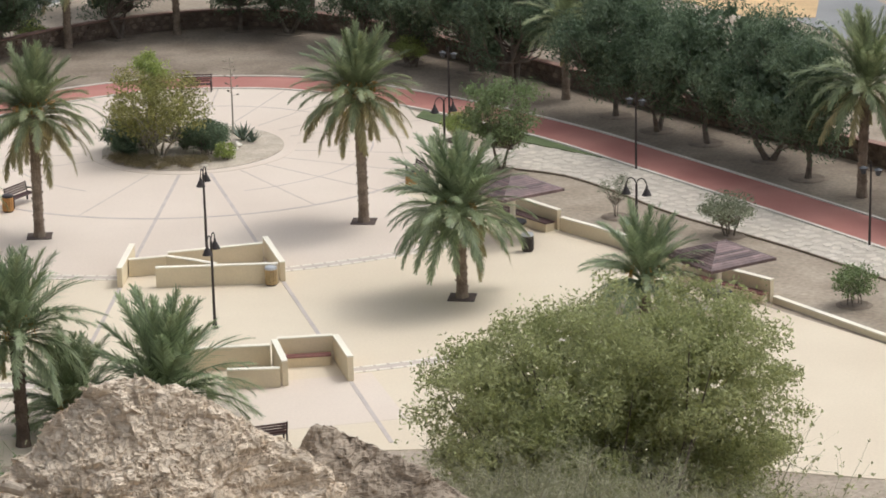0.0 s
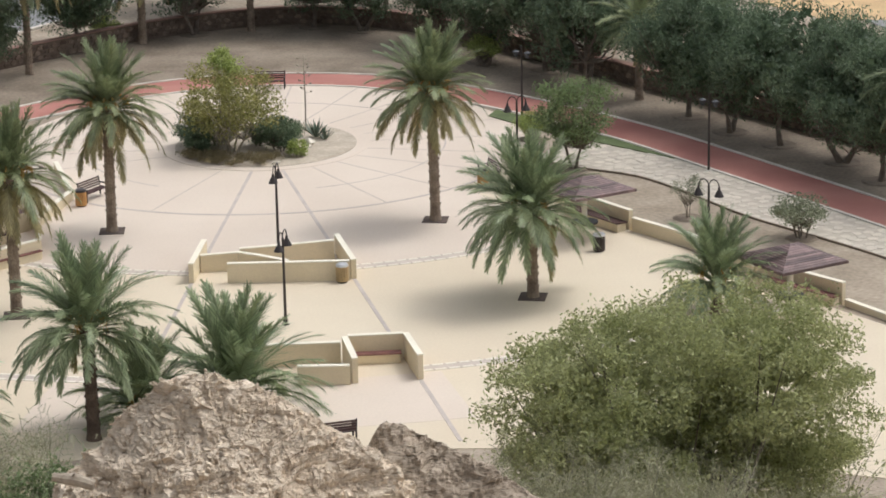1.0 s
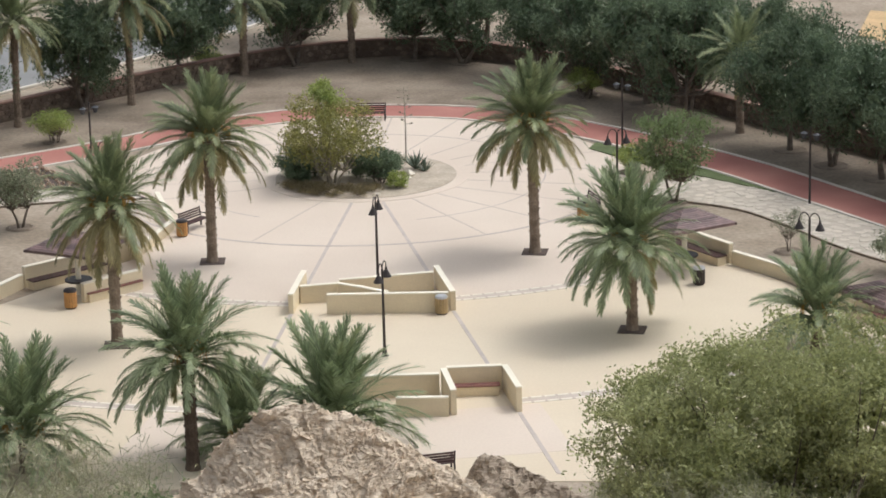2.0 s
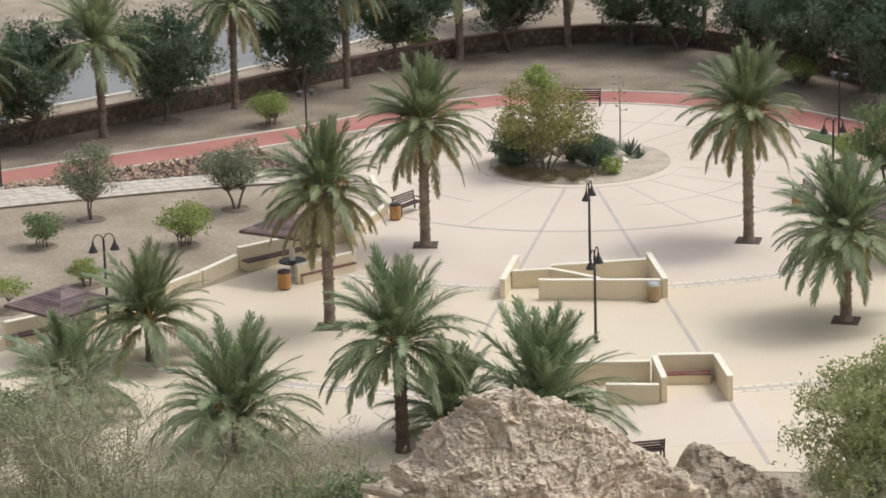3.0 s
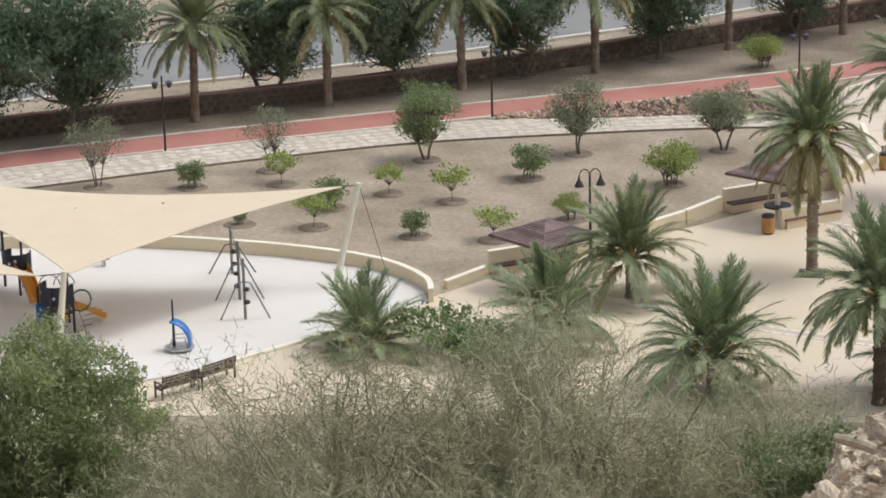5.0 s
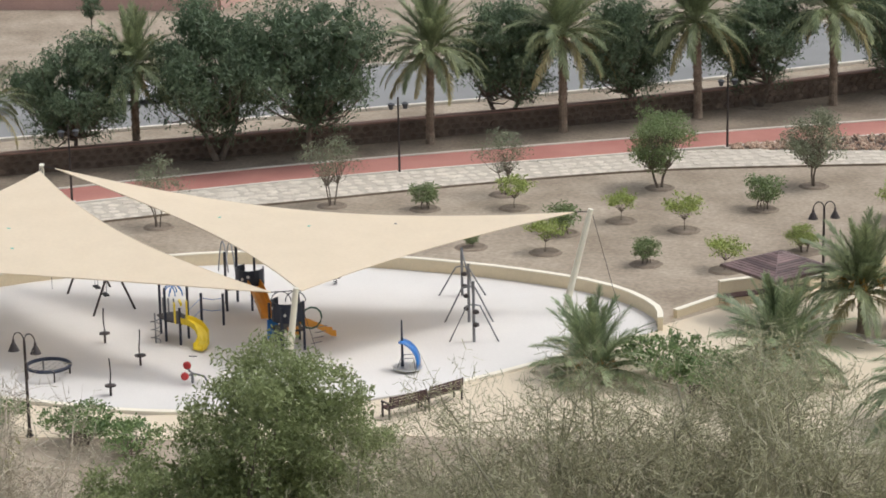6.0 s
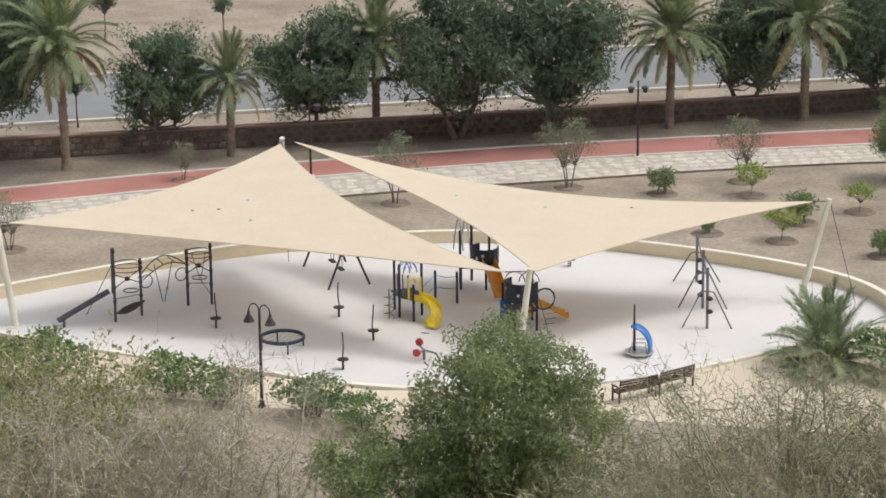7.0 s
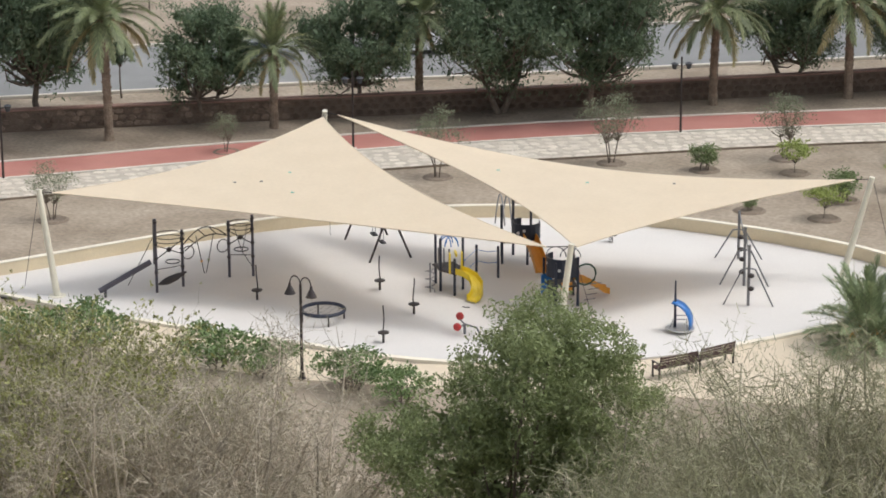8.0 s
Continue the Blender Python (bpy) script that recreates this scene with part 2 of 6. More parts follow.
b = Buf()
for a, far in ((-3, 40), (13.5, 46)):
    p, q = np.array(polar(5.4, a)), np.array(polar(far, a))
    n = np.array([-(q - p)[1], (q - p)[0]]) / np.linalg.norm(q - p) * 0.085
    b.strip([tuple(p + n), tuple(q + n)], [tuple(p - n), tuple(q - n)], 0.0, 0.016)
for r, a0, a1, w in ((13.45, -60, 62, 0.09), (9.3, 20, 330, 0.04)):
    b.strip([polar(r + w, a) for a in np.linspace(a0, a1, 60)], [polar(r - w, a) for a in np.linspace(a0, a1, 60)], 0.0, 0.017)
structure("paving_joint", b, JOINT, "greyish inlaid joint lines in concrete", "paving joint")
b = Buf()
for a in np.arange(-19.5, 300, 16.5):
    if abs(a + 3) < 1 or abs(a - 13.5) < 1:
        continue
    p, q = np.array(polar(5.4, a)), np.array(polar(13.4, a))
    n = np.array([-(q - p)[1], (q - p)[0]]) / np.linalg.norm(q - p) * 0.05
    b.strip([tuple(p + n), tuple(q + n)], [tuple(p - n), tuple(q - n)], 0.0, 0.016)
structure("paving_radial", b, JOINT_FAINT, "faint radial joint lines in the round plaza", "paving joint")
b = Buf()
for r, spans in ((23.0, ((-24, -3.4), (13.9, 36))), (37.5, ((13.9, 30), (-24, -4)))):
    for a0, a1 in spans:
        b.strip([polar(r + 0.36, a) for a in np.linspace(a0, a1, 24)], [polar(r - 0.36, a) for a in np.linspace(a0, a1, 24)], 0.0, 0.014)
structure("paving_strip", b, JOINT_FAINT, "greyish strip bedding two rows of pale blocks", "paving band")
b = Buf()
for r in (23.0, 37.5):
    for dr in (-0.28, 0.28):
        for a0, a1 in ((-24, -3.4), (13.9, 36)) if r < 30 else ((13.9, 30), (-24, -4)):
            n = int(abs(a1 - a0) * r * 0.01745 / 0.55)
            for k in range(n):
                u, w = a0 + (a1 - a0) * k / n, a0 + (a1 - a0) * (k + 0.8) / n
                b.strip([polar(r + dr + 0.085, u), polar(r + dr + 0.085, w)], [polar(r + dr - 0.085, u), polar(r + dr - 0.085, w)], 0.0, 0.02)
structure("paving_band", b, PALE_INLAY, "two pale rows of inlaid paving blocks", "paving band")

# ring of the planter
b = Buf()
b.strip([tuple(q) for q in arc(C, 5.35, 0, 360, 73)], [tuple(q) for q in arc(C, 4.7, 0, 360, 73)], 0.0, 0.03)
structure("planter_ring", b, PLAZA_PINK, "pinkish concrete ring round the planting bed", "kerb")
b = Buf()
b.prism([tuple(q) for q in arc(C, 4.7, 0, 360, 61)[:-1]], -0.05, 0.05)
structure("planting_bed", b, mat("pale_bed_sand", (0.40, 0.335, 0.26), 0.95, 0.2, 0.8, 8, 0.4, col2=(0.52, 0.445, 0.35)), "sandy earth in the round planting bed", "planting bed")

# ---- red running track with kerbs ----
track_in = spline([(-120, 70), (-100, 86), (-81.15, 103.94), (-74.1, 111.2), (-64.3, 120.4), (-56.2, 127), (-42.1, 137.2), (-32, 144.3), (-26.4, 148.6), (-21.5, 153.2), (-17, 155.7), (-12.8, 156.3),
                   (-7.4, 155.1), (-1.2, 150.3), (5, 143.4), (9.3, 137.2), (13.9, 130.3), (19.0, 122.4), (26, 111), (36, 94)], 1.2)
track_out = offset(track_in, 2.9)
b = Buf()
b.strip(track_out, track_in, -0.05, 0.018)
structure("track", b, RED_TRACK, "red rubber running track curving round the plaza", "track")
for nm, line in (("kerb_outer", offset(track_in, 3.0)), ("kerb_inner", offset(track_in, -0.05))):
    b = Buf()
    b.strip(offset(line, 0.09), offset(line, -0.09), -0.05, 0.07)
    structure(nm, b, KERB, "pale concrete kerb along the red track", "kerb")

# flagstone paths between the track and the planted earth
path_l = spline([(-110, 68), (-90, 88), (-78.9, 101), (-65.4, 114.2), (-57.7, 120.8), (-51, 126.4), (-44, 131.3), (-36, 135), (-31.8, 136.7), (-27.9, 137.9), (-23.5, 138.4)], 1.0)
path_r = spline([(0.6, 139.2), (3.4, 137.0), (6.1, 135.3), (8.4, 132.0), (11, 127.6), (15.5, 121.9), (19, 116.6), (27, 104), (36, 88)], 1.0)


def nearest(p, line):
    return line[np.argmin(np.hypot(*(line - p).T))]


PATHS = []
for nm, line, side in (("path_left", path_l, 1), ("path_right", path_r, 1)):
    outer_edge = np.array([nearest(p, offset(track_in, -0.16)) for p in line])
    if nm == "path_left":     # the cobble bank lies between the track and the path here
        for i, p in enumerate(line):
            if -43 < p[0] < -22:
                k = min(1, (p[0] + 43) / 8)
                q = outer_edge[i]
                d = np.linalg.norm(q - p)
                outer_edge[i] = p + (q - p) * (1 - k * max(0, 1 - 3.0 / d))
    PATHS.append((line, outer_edge))
    b = Buf()
    b.strip(outer_edge, line, -0.05, 0.012)
    structure(nm, b, GROUT, "pale flagstone path bedded in mortar", "path")
    b = Buf()
    b.strip(offset(line, 0.0), offset(line, -0.07), -0.05, 0.07)
    structure(nm.replace("path", "edging"), b, BASIN, "thin dark edging between path and earth", "edging")

# ---- low cream walls ----
def low_wall(buf, cap, pts, h, w=0.2, h1=None):
    """A wall along a plan line, with a thin paler cap; h to h1 in height."""
    p = np.asarray(pts, float)
    hs = np.linspace(h, h if h1 is None else h1, len(p))
    for bf, z0, z1, ww in ((buf, None, 0.0, w / 2), (cap, 0.0, 0.05, w / 2 + 0.015)):
        l, r = offset(p, ww), offset(p, -ww)
        n = len(p)
        lo = [-0.05] * n if z0 is None else list(hs + z0)
        v = [(*l[i], hs[i] + z1) for i in range(n)] + [(*r[i], hs[i] + z1) for i in range(n)] + [(*l[i], lo[i]) for i in range(n)] + [(*r[i], lo[i]) for i in range(n)]
        f = []
        for i in range(n - 1):
            f += [(i, n + i, n + i + 1, i + 1), (2 * n + i, i, i + 1, 2 * n + i + 1), (n + i, 3 * n + i, 3 * n + i + 1, n + i + 1)]
        f += [(0, 2 * n, 3 * n, n), (n - 1, 2 * n - 1, 4 * n - 1, 3 * n - 1)]
        bf.add(v, f)


def wall_thing(name, label, lines):
    """A low wall of several straight or curved runs; each run is a part with its cap."""
    t = thing(name, label, "low wall", None, "", "structure")
    for pts, h, *h1 in lines:
        a, c = Buf(), Buf()
        low_wall(a, c, pts, h, 0.22, *h1)
        w = part("wall_run", a, WALL_PAINT, t)
        part("wall_cap", c, WALL_CAP, w)
    return t


wall_thing("wall_upper_nook", "cream rendered low walls of a seating nook", [
    ([polar(20.7, -3), polar(24.5, -3)], 0.86), ([polar(20.6, 13.5), polar(24.8, 13.5)], 0.86),
    ([(-12.5, 118.25), (-7.2, 118.45)], 0.86), ([(-13.85, 119.95), (-12.2, 120.25), (-11.2, 119.6), (-9.9, 118.62)], 0.75, 0.85),
    ([(-12.25, 121.35), (-8.05, 121.75)], 0.62, 0.84)])
wall_thing("wall_lower_nook", "cream rendered low walls round a built-in bench", [
    ([(-4.38, 107.75), (-3.72, 104.95)], 1.0), ([(-6.8, 107.35), (-6.25, 104.6)], 1.0), ([(-6.68, 107.5), (-4.5, 107.75)], 1.0),
    ([(-10.6, 106.7), (-6.95, 107.0)], 0.9), ([(-8.5, 104.5), (-6.45, 104.55)], 0.75)])
wall_thing("wall_west", "cream rendered garden wall with seating bays beside the forecourt", [
    ([(-23.0, 138.0), (-21.4, 132.4), (-22.3, 127.6)], 0.45), ([(-22.3, 127.5), (-21.4, 122.6)], 0.85), ([(-21.35, 122.5), (-23.6, 120.2)], 0.85),
    ([(-22.45, 127.4), (-23.7, 125.7), (-26.75, 122.75)], 0.92), ([(-26.85, 122.65), (-27.9, 120.05)], 0.6), ([(-27.95, 119.95), (-31.3, 113.9)], 0.6),
    ([(-31.35, 113.75), (-34.4, 111.0)], 0.92), ([(-34.45, 110.9), (-35.5, 108.4)], 0.3)])
wall_thing("wall_east", "cream rendered garden wall with seating bays beside the forecourt", [
    ([(-0.1, 136.6), (2.8, 129.2)], 0.5), ([(2.85, 129.1), (5.35, 125.75)], 0.92), ([(5.45, 125.65), (7.9, 122.8), (10.4, 117.7)], 0.6),
    ([(10.45, 117.6), (13.75, 114.05)], 0.92), ([(13.85, 113.95), (17.7, 108.3), (24, 99)], 0.22), ([(10.6, 111.7), (11.5, 112.2)], 0.4)])

# ---- playground ----
pg_wall = spline([(-84, 72), (-77.5, 82), (-71.7, 91.5), (-69.1, 96.1), (-66.4, 100.6), (-63.8, 104.0), (-58.2, 108.5), (-54, 110.2), (-49.7, 111), (-44.6, 111.1), (-40.3, 110.5), (-37.9, 109.4), (-36.2, 107.8), (-35.6, 106.4)], 0.9)
pg_front = spline([(-84, 90.2), (-72, 89.5), (-63.6, 89.2), (-56.6, 89.7), (-50.8, 90.2), (-46, 92.2), (-41.76, 96.1), (-39.8, 98.8), (-37.2, 103.4), (-35.6, 106.4)], 0.9)
b = Buf()
k = 60
ia, ib = np.linspace(0, len(pg_wall) - 1, k).astype(int), np.linspace(0, len(pg_front) - 1, k).astype(int)
b.strip(pg_wall[ia], pg_front[ib], -0.05, 0.02)
structure("playground_floor", b, PLAY_FLOOR, "white soft-fall playground surface", "playground floor")
wall_thing("wall_playground", "curved cream retaining wall with white cap", [(offset(pg_wall, 0.1), 0.55)])
b = Buf()
for i0, i1 in ((0, len(pg_front) - 14), (len(pg_front) - 11, len(pg_front) - 1)):
    b.strip(offset(pg_front[i0:i1], 0.14), offset(pg_front[i0:i1], -0.14), -0.05, 0.12)
structure("playground_kerb", b, WALL_CAP, "low cream kerb in front of the playground", "kerb")

# ---- perimeter wall, road, distance ----
per = spline([(-120, 84), (-100, 99), (-86, 110.5), (-77, 117.5), (-65.4, 126.5), (-57, 133.5), (-49.7, 139.5), (-43, 146), (-36, 153.5), (-27, 163.5), (-20, 170), (-13, 172.5), (-6, 169.5), (0, 162.5), (7, 153.5), (13, 145.5), (22, 134), (34, 118), (46, 102)], 1.0)
a = Buf()
per = offset(per, 0.9)
a.strip(offset(per, 0.2), offset(per, -0.2), -0.05, 1.05)
wall_per = tagged(part("wall_perimeter", a, MORTAR), "brown rubble stone boundary wall, its stones coloured darker for tree shade", "stone wall", "", "structure")
# strip from wall to track, a darker brown than the open sand
strip_edge = offset(track_in, 3.08)
b = Buf()
b.strip(offset(per, -0.3), np.array([nearest(p, strip_edge) for p in per]), -0.05, 0.005)
structure("tree_strip", b, mat("darker_brown_earth", (0.185, 0.142, 0.102), 0.95, 0.28, 0.35, 5.0, 0.4, col2=(0.31, 0.25, 0.19), dist=0.05), "darker brown earth under the boundary trees", "ground")
ROAD_C = spline([(-170, 62), (-110, 108), (-88, 126), (-66, 143.5), (-50, 157), (-34, 176), (-15, 215), (0, 270)], 3.0)
b = Buf()
b.strip(offset(ROAD_C, 5.2), offset(ROAD_C, -5.2), -0.05, 0.02)
structure("road", b, ASPHALT, "grey asphalt road beyond the boundary wall", "road")
for nm, d in (("road_kerb_near", -5.4), ("road_kerb_far", 5.4)):
    b = Buf()
    b.strip(offset(ROAD_C, d + 0.15), offset(ROAD_C, d - 0.15), -0.05, 0.14)
    structure(nm, b, KERB, "pale kerb of the road", "kerb")
ROAD_E = spline([(60, 128), (36, 152), (27, 168), (22, 190), (18, 260)], 3.0)
b = Buf()
b.strip(offset(ROAD_E, 3.6), offset(ROAD_E, -3.6), -0.05, 0.02)
structure("road_east", b, ASPHALT, "grey asphalt side road", "road")
b = Buf()
b.prism([(15.5, 178), (19.0, 172.4), (23.2, 171.6), (25, 182), (17, 186)], -0.05, 0.03)
structure("sand_patch", b, mat("orange_sand", (0.55, 0.38, 0.2), 0.95, 0.15, 0.5, 8, 0.3), "orange sand on open ground beyond the trees", "sand")


# ---- plants ----
STALK = mat("ochre_fruit_stalk", (0.42, 0.25, 0.065), 0.9, 0.2, 3, 20, 0.2)


def frond_mesh(name, length, e0, e1, seed, material, pairs=68, width=0.036, drop=0.0):
    """An arching date palm leaf that grows along +x: a rachis with two rows of leaflets."""
    rnd = np.random.RandomState(seed)
    n = 14
    s = np.linspace(0, 1, n)
    el = np.radians(e0 + (e1 - e0) * s ** 1.15)
    dx, dz = np.cos(el) * length / (n - 1), np.sin(el) * length / (n - 1)
    x, z = np.concatenate([[0], np.cumsum(dx)[:-1]]), np.concatenate([[0], np.cumsum(dz)[:-1]])
    y = rnd.uniform(-0.12, 0.12) * length * s ** 2
    pts = np.stack([x, y, z], 1)
    b = Buf()
    b.tube(pts, 0.028 * (1 - 0.85 * s) + 0.004, 4, False)
    q = np.repeat(np.linspace(0.19, 0.995, pairs), 2) + rnd.uniform(-0.006, 0.006, pairs * 2)
    side = np.tile([-1.0, 1.0], pairs)
    base = np.stack([np.interp(q, s, pts[:, k]) for k in range(3)], 1)
    e = np.radians(e0 + (e1 - e0) * q ** 1.15)
    fwd = np.stack([np.cos(e), 0 * e, np.sin(e)], 1)
    upv = np.stack([-np.sin(e), 0 * e, np.cos(e)], 1)
    ln = (0.18 + 0.42 * np.sin(np.pi * np.clip(q * 0.92 + 0.06, 0, 1)) ** 0.7) * length / 3.2 * rnd.uniform(0.85, 1.1, len(q))
    sp = np.radians(46 - 26 * q + rnd.uniform(-11, 11, len(q)))
    vee = rnd.choice((-0.1, 0.3, 0.7), len(q)) + rnd.uniform(-0.15, 0.15, len(q)) - drop
    d = fwd * np.cos(sp)[:, None] + (np.stack([0 * e, side, 0 * e], 1) + upv * vee[:, None]) * np.sin(sp)[:, None]
    d[:, 2] -= 0.12 + drop * 0.6
    d /= np.linalg.norm(d, axis=1)[:, None]
    w = np.cross(d, upv)
    w /= np.linalg.norm(w, axis=1)[:, None] + 1e-6
    w = w * width / 2 * 1.3 + upv * 0.006
    b.quads(base + d * ln[:, None] / 2, d * ln[:, None] / 2, w, 0.25)
    return b.mesh(name, material)


LEAF_ARCS = [(87, 72, 0), (80, 56, 0), (72, 36, 0), (62, 14, 0), (52, -8, 0.05), (42, -30, 0.1), (30, -50, 0.15), (16, -64, 0.25), (2, -74, 0.3), (-10, -80, 0.35), (-28, -84, 0.35)]
FRONDS = [frond_mesh("frond", 3.2, e0, e1, i, FROND if i < 9 else FROND_OLD, drop=dr) for i, (e0, e1, dr) in enumerate(LEAF_ARCS)]
FRONDS_OLIVE = [frond_mesh("frond", 3.2, e0, e1, 20 + i, FROND_OLIVE if i < 8 else FROND_OLD, drop=dr) for i, (e0, e1, dr) in enumerate(LEAF_ARCS)]


def trunk_buf(h, r, seed):
    """A palm trunk with a swollen foot, a slight bend and rings of old leaf bases."""
    rnd = np.random.RandomState(seed)
    b = Buf()
    n = max(6, int(h / 0.16))
    bend = rnd.uniform(-0.12, 0.12, 2)
    pts, rad = [], []
    for i in range(n + 1):
        s = i / n
        pts.append((bend[0] * s * s * h / 4, bend[1] * s * s * h / 4, h * s - 0.05))
        rad.append(r * (1 + 0.35 * math.exp(-s * h / 0.35) + (0.04 if i % 2 else -0.02) + 0.12 * max(0, s - 0.8) / 0.2))
    b.tube(pts, rad, 11)
    for i in range(int(h * 14)):       # stubs of old leaves
        z, t = h * (0.12 + 0.88 * (i + rnd.rand()) / (h * 14)), i * 2.4
        k = z / h
        c = (bend[0] * k * k * h / 4 + math.cos(t) * r * 1.02, bend[1] * k * k * h / 4 + math.sin(t) * r * 1.02, z)
        b.tube([c, (c[0] + math.cos(t) * 0.03, c[1] + math.sin(t) * 0.03, z + 0.10)], (0.045, 0.015), 4)
    return b, (pts[-1][0], pts[-1][1], h)


def crown_places(n, seed, fullness, tall=0.0):
    rnd = np.random.RandomState(seed)
    out = []
    for i in range(n):
        age = ((i + 0.5) / n) ** 0.85
        k = int(min(10, age * (8.2 + 2.6 * fullness) + rnd.uniform(-0.6, 0.6)))
        out.append((max(0, k), math.degrees(i * 2.39996) + rnd.uniform(-12, 12), rnd.uniform(0.86, 1.08), rnd.uniform(-9, 9)))
    return out


def fruit_broom(top, a, seed, reach):
    """A bent ochre stalk that ends in a hanging broom of strands."""
    rnd = np.random.RandomState(seed)
    ca, sa = math.cos(a), math.sin(a)
    b = Buf()
    b.tube([(top[0] + ca * d, top[1] + sa * d, top[2] + z) for d, z in ((0.1, 0.15), (0.3, 0.55), (0.5 * reach, 0.62), (0.66 * reach, 0.42))], (0.035, 0.03, 0.028, 0.025), 5)
    for k in range(16):
        q = np.array((top[0] + ca * 0.62 * reach, top[1] + sa * 0.62 * reach, top[2] + 0.48))
        e = q + np.array((ca * 0.15, sa * 0.15, -0.35)) + rnd.uniform(-0.2, 0.2, 3)
        b.tube([q, (q + e) / 2 + (ca * 0.08, sa * 0.08, 0.06), e], (0.014, 0.014, 0.01), 3, False)
    return b


def palm(x, y, h, scale=1.0, seed=0, n=58, fullness=0.6, z=0.0, r=0.23, olive=False, label="date palm with a rough trunk and arching grey-green fronds"):
    """A date palm whose fronds are parts of their own."""
    t = thing("date_palm", label, "palm tree", pose(x, y, z), "date palms")
    tb, top = trunk_buf(h, r, seed)
    part("trunk", tb, TRUNK_DARK if seed == 31 else TRUNK, t)
    leafs = FRONDS_OLIVE if olive else FRONDS
    for k, az, s, tw in crown_places(n, seed, fullness):
        ob = part("frond", leafs[k], None, t)
        ob.matrix_local = Matrix.Translation((top[0], top[1], top[2] - 0.03 * k)) @ pose(0, 0, 0, tw, 0, az) @ Matrix.Translation((0.08, 0, 0)) @ Matrix.Scale(s * scale, 4)
    for k in range(9 if olive else 5):
        part("fruit_stalk", fruit_broom(top, k * 2.4 + seed, seed * 10 + k, 1.2 if olive else 0.9), STALK, t)
    return t


def joined_palm(h, scale, seed, n=46, fullness=0.7, r=0.2):
    """Trunk and crown meshes of a palm that stands far off."""
    tb, top = trunk_buf(h, r, seed)
    b = Buf()
    mats = []
    for k, az, s, tw in crown_places(n, seed, fullness):
        me = FRONDS[k]
        m = Matrix.Translation(top) @ pose(0, 0, 0, tw, 0, az) @ Matrix.Scale(s * scale, 4)
        v = np.empty(len(me.vertices) * 3)
        me.vertices.foreach_get("co", v)
        v = v.reshape(-1, 3) @ np.array(m.to_3x3()).T + np.array(m.translation)
        b.add(v, [tuple(p.vertices) for p in me.polygons])
        mats += [1 if k > 8 else 0] * len(me.polygons)
    me = b.mesh("crown", FROND_OLIVE)
    me.materials.append(FROND_OLD)
    me.polygons.foreach_set("material_index", mats)
    return tb.mesh("trunk", TRUNK), me


def unit(n, rnd):
    v = rnd.normal(size=(n, 3))
    return v / np.linalg.norm(v, axis=1)[:, None]


def leaves(b, c, size, rnd, slim=0.45, hang=0.0):
    d, e = unit(len(c), rnd), unit(len(c), rnd)
    d[:, 2] -= hang
    d /= np.linalg.norm(d, axis=1)[:, None]
    w = np.cross(d, e)
    w /= np.linalg.norm(w, axis=1)[:, None] + 1e-6
    s = size * rnd.uniform(0.6, 1.3, len(c))[:, None]
    b.quads(c, d * s / 2, w * s / 2 * slim, 0.5)


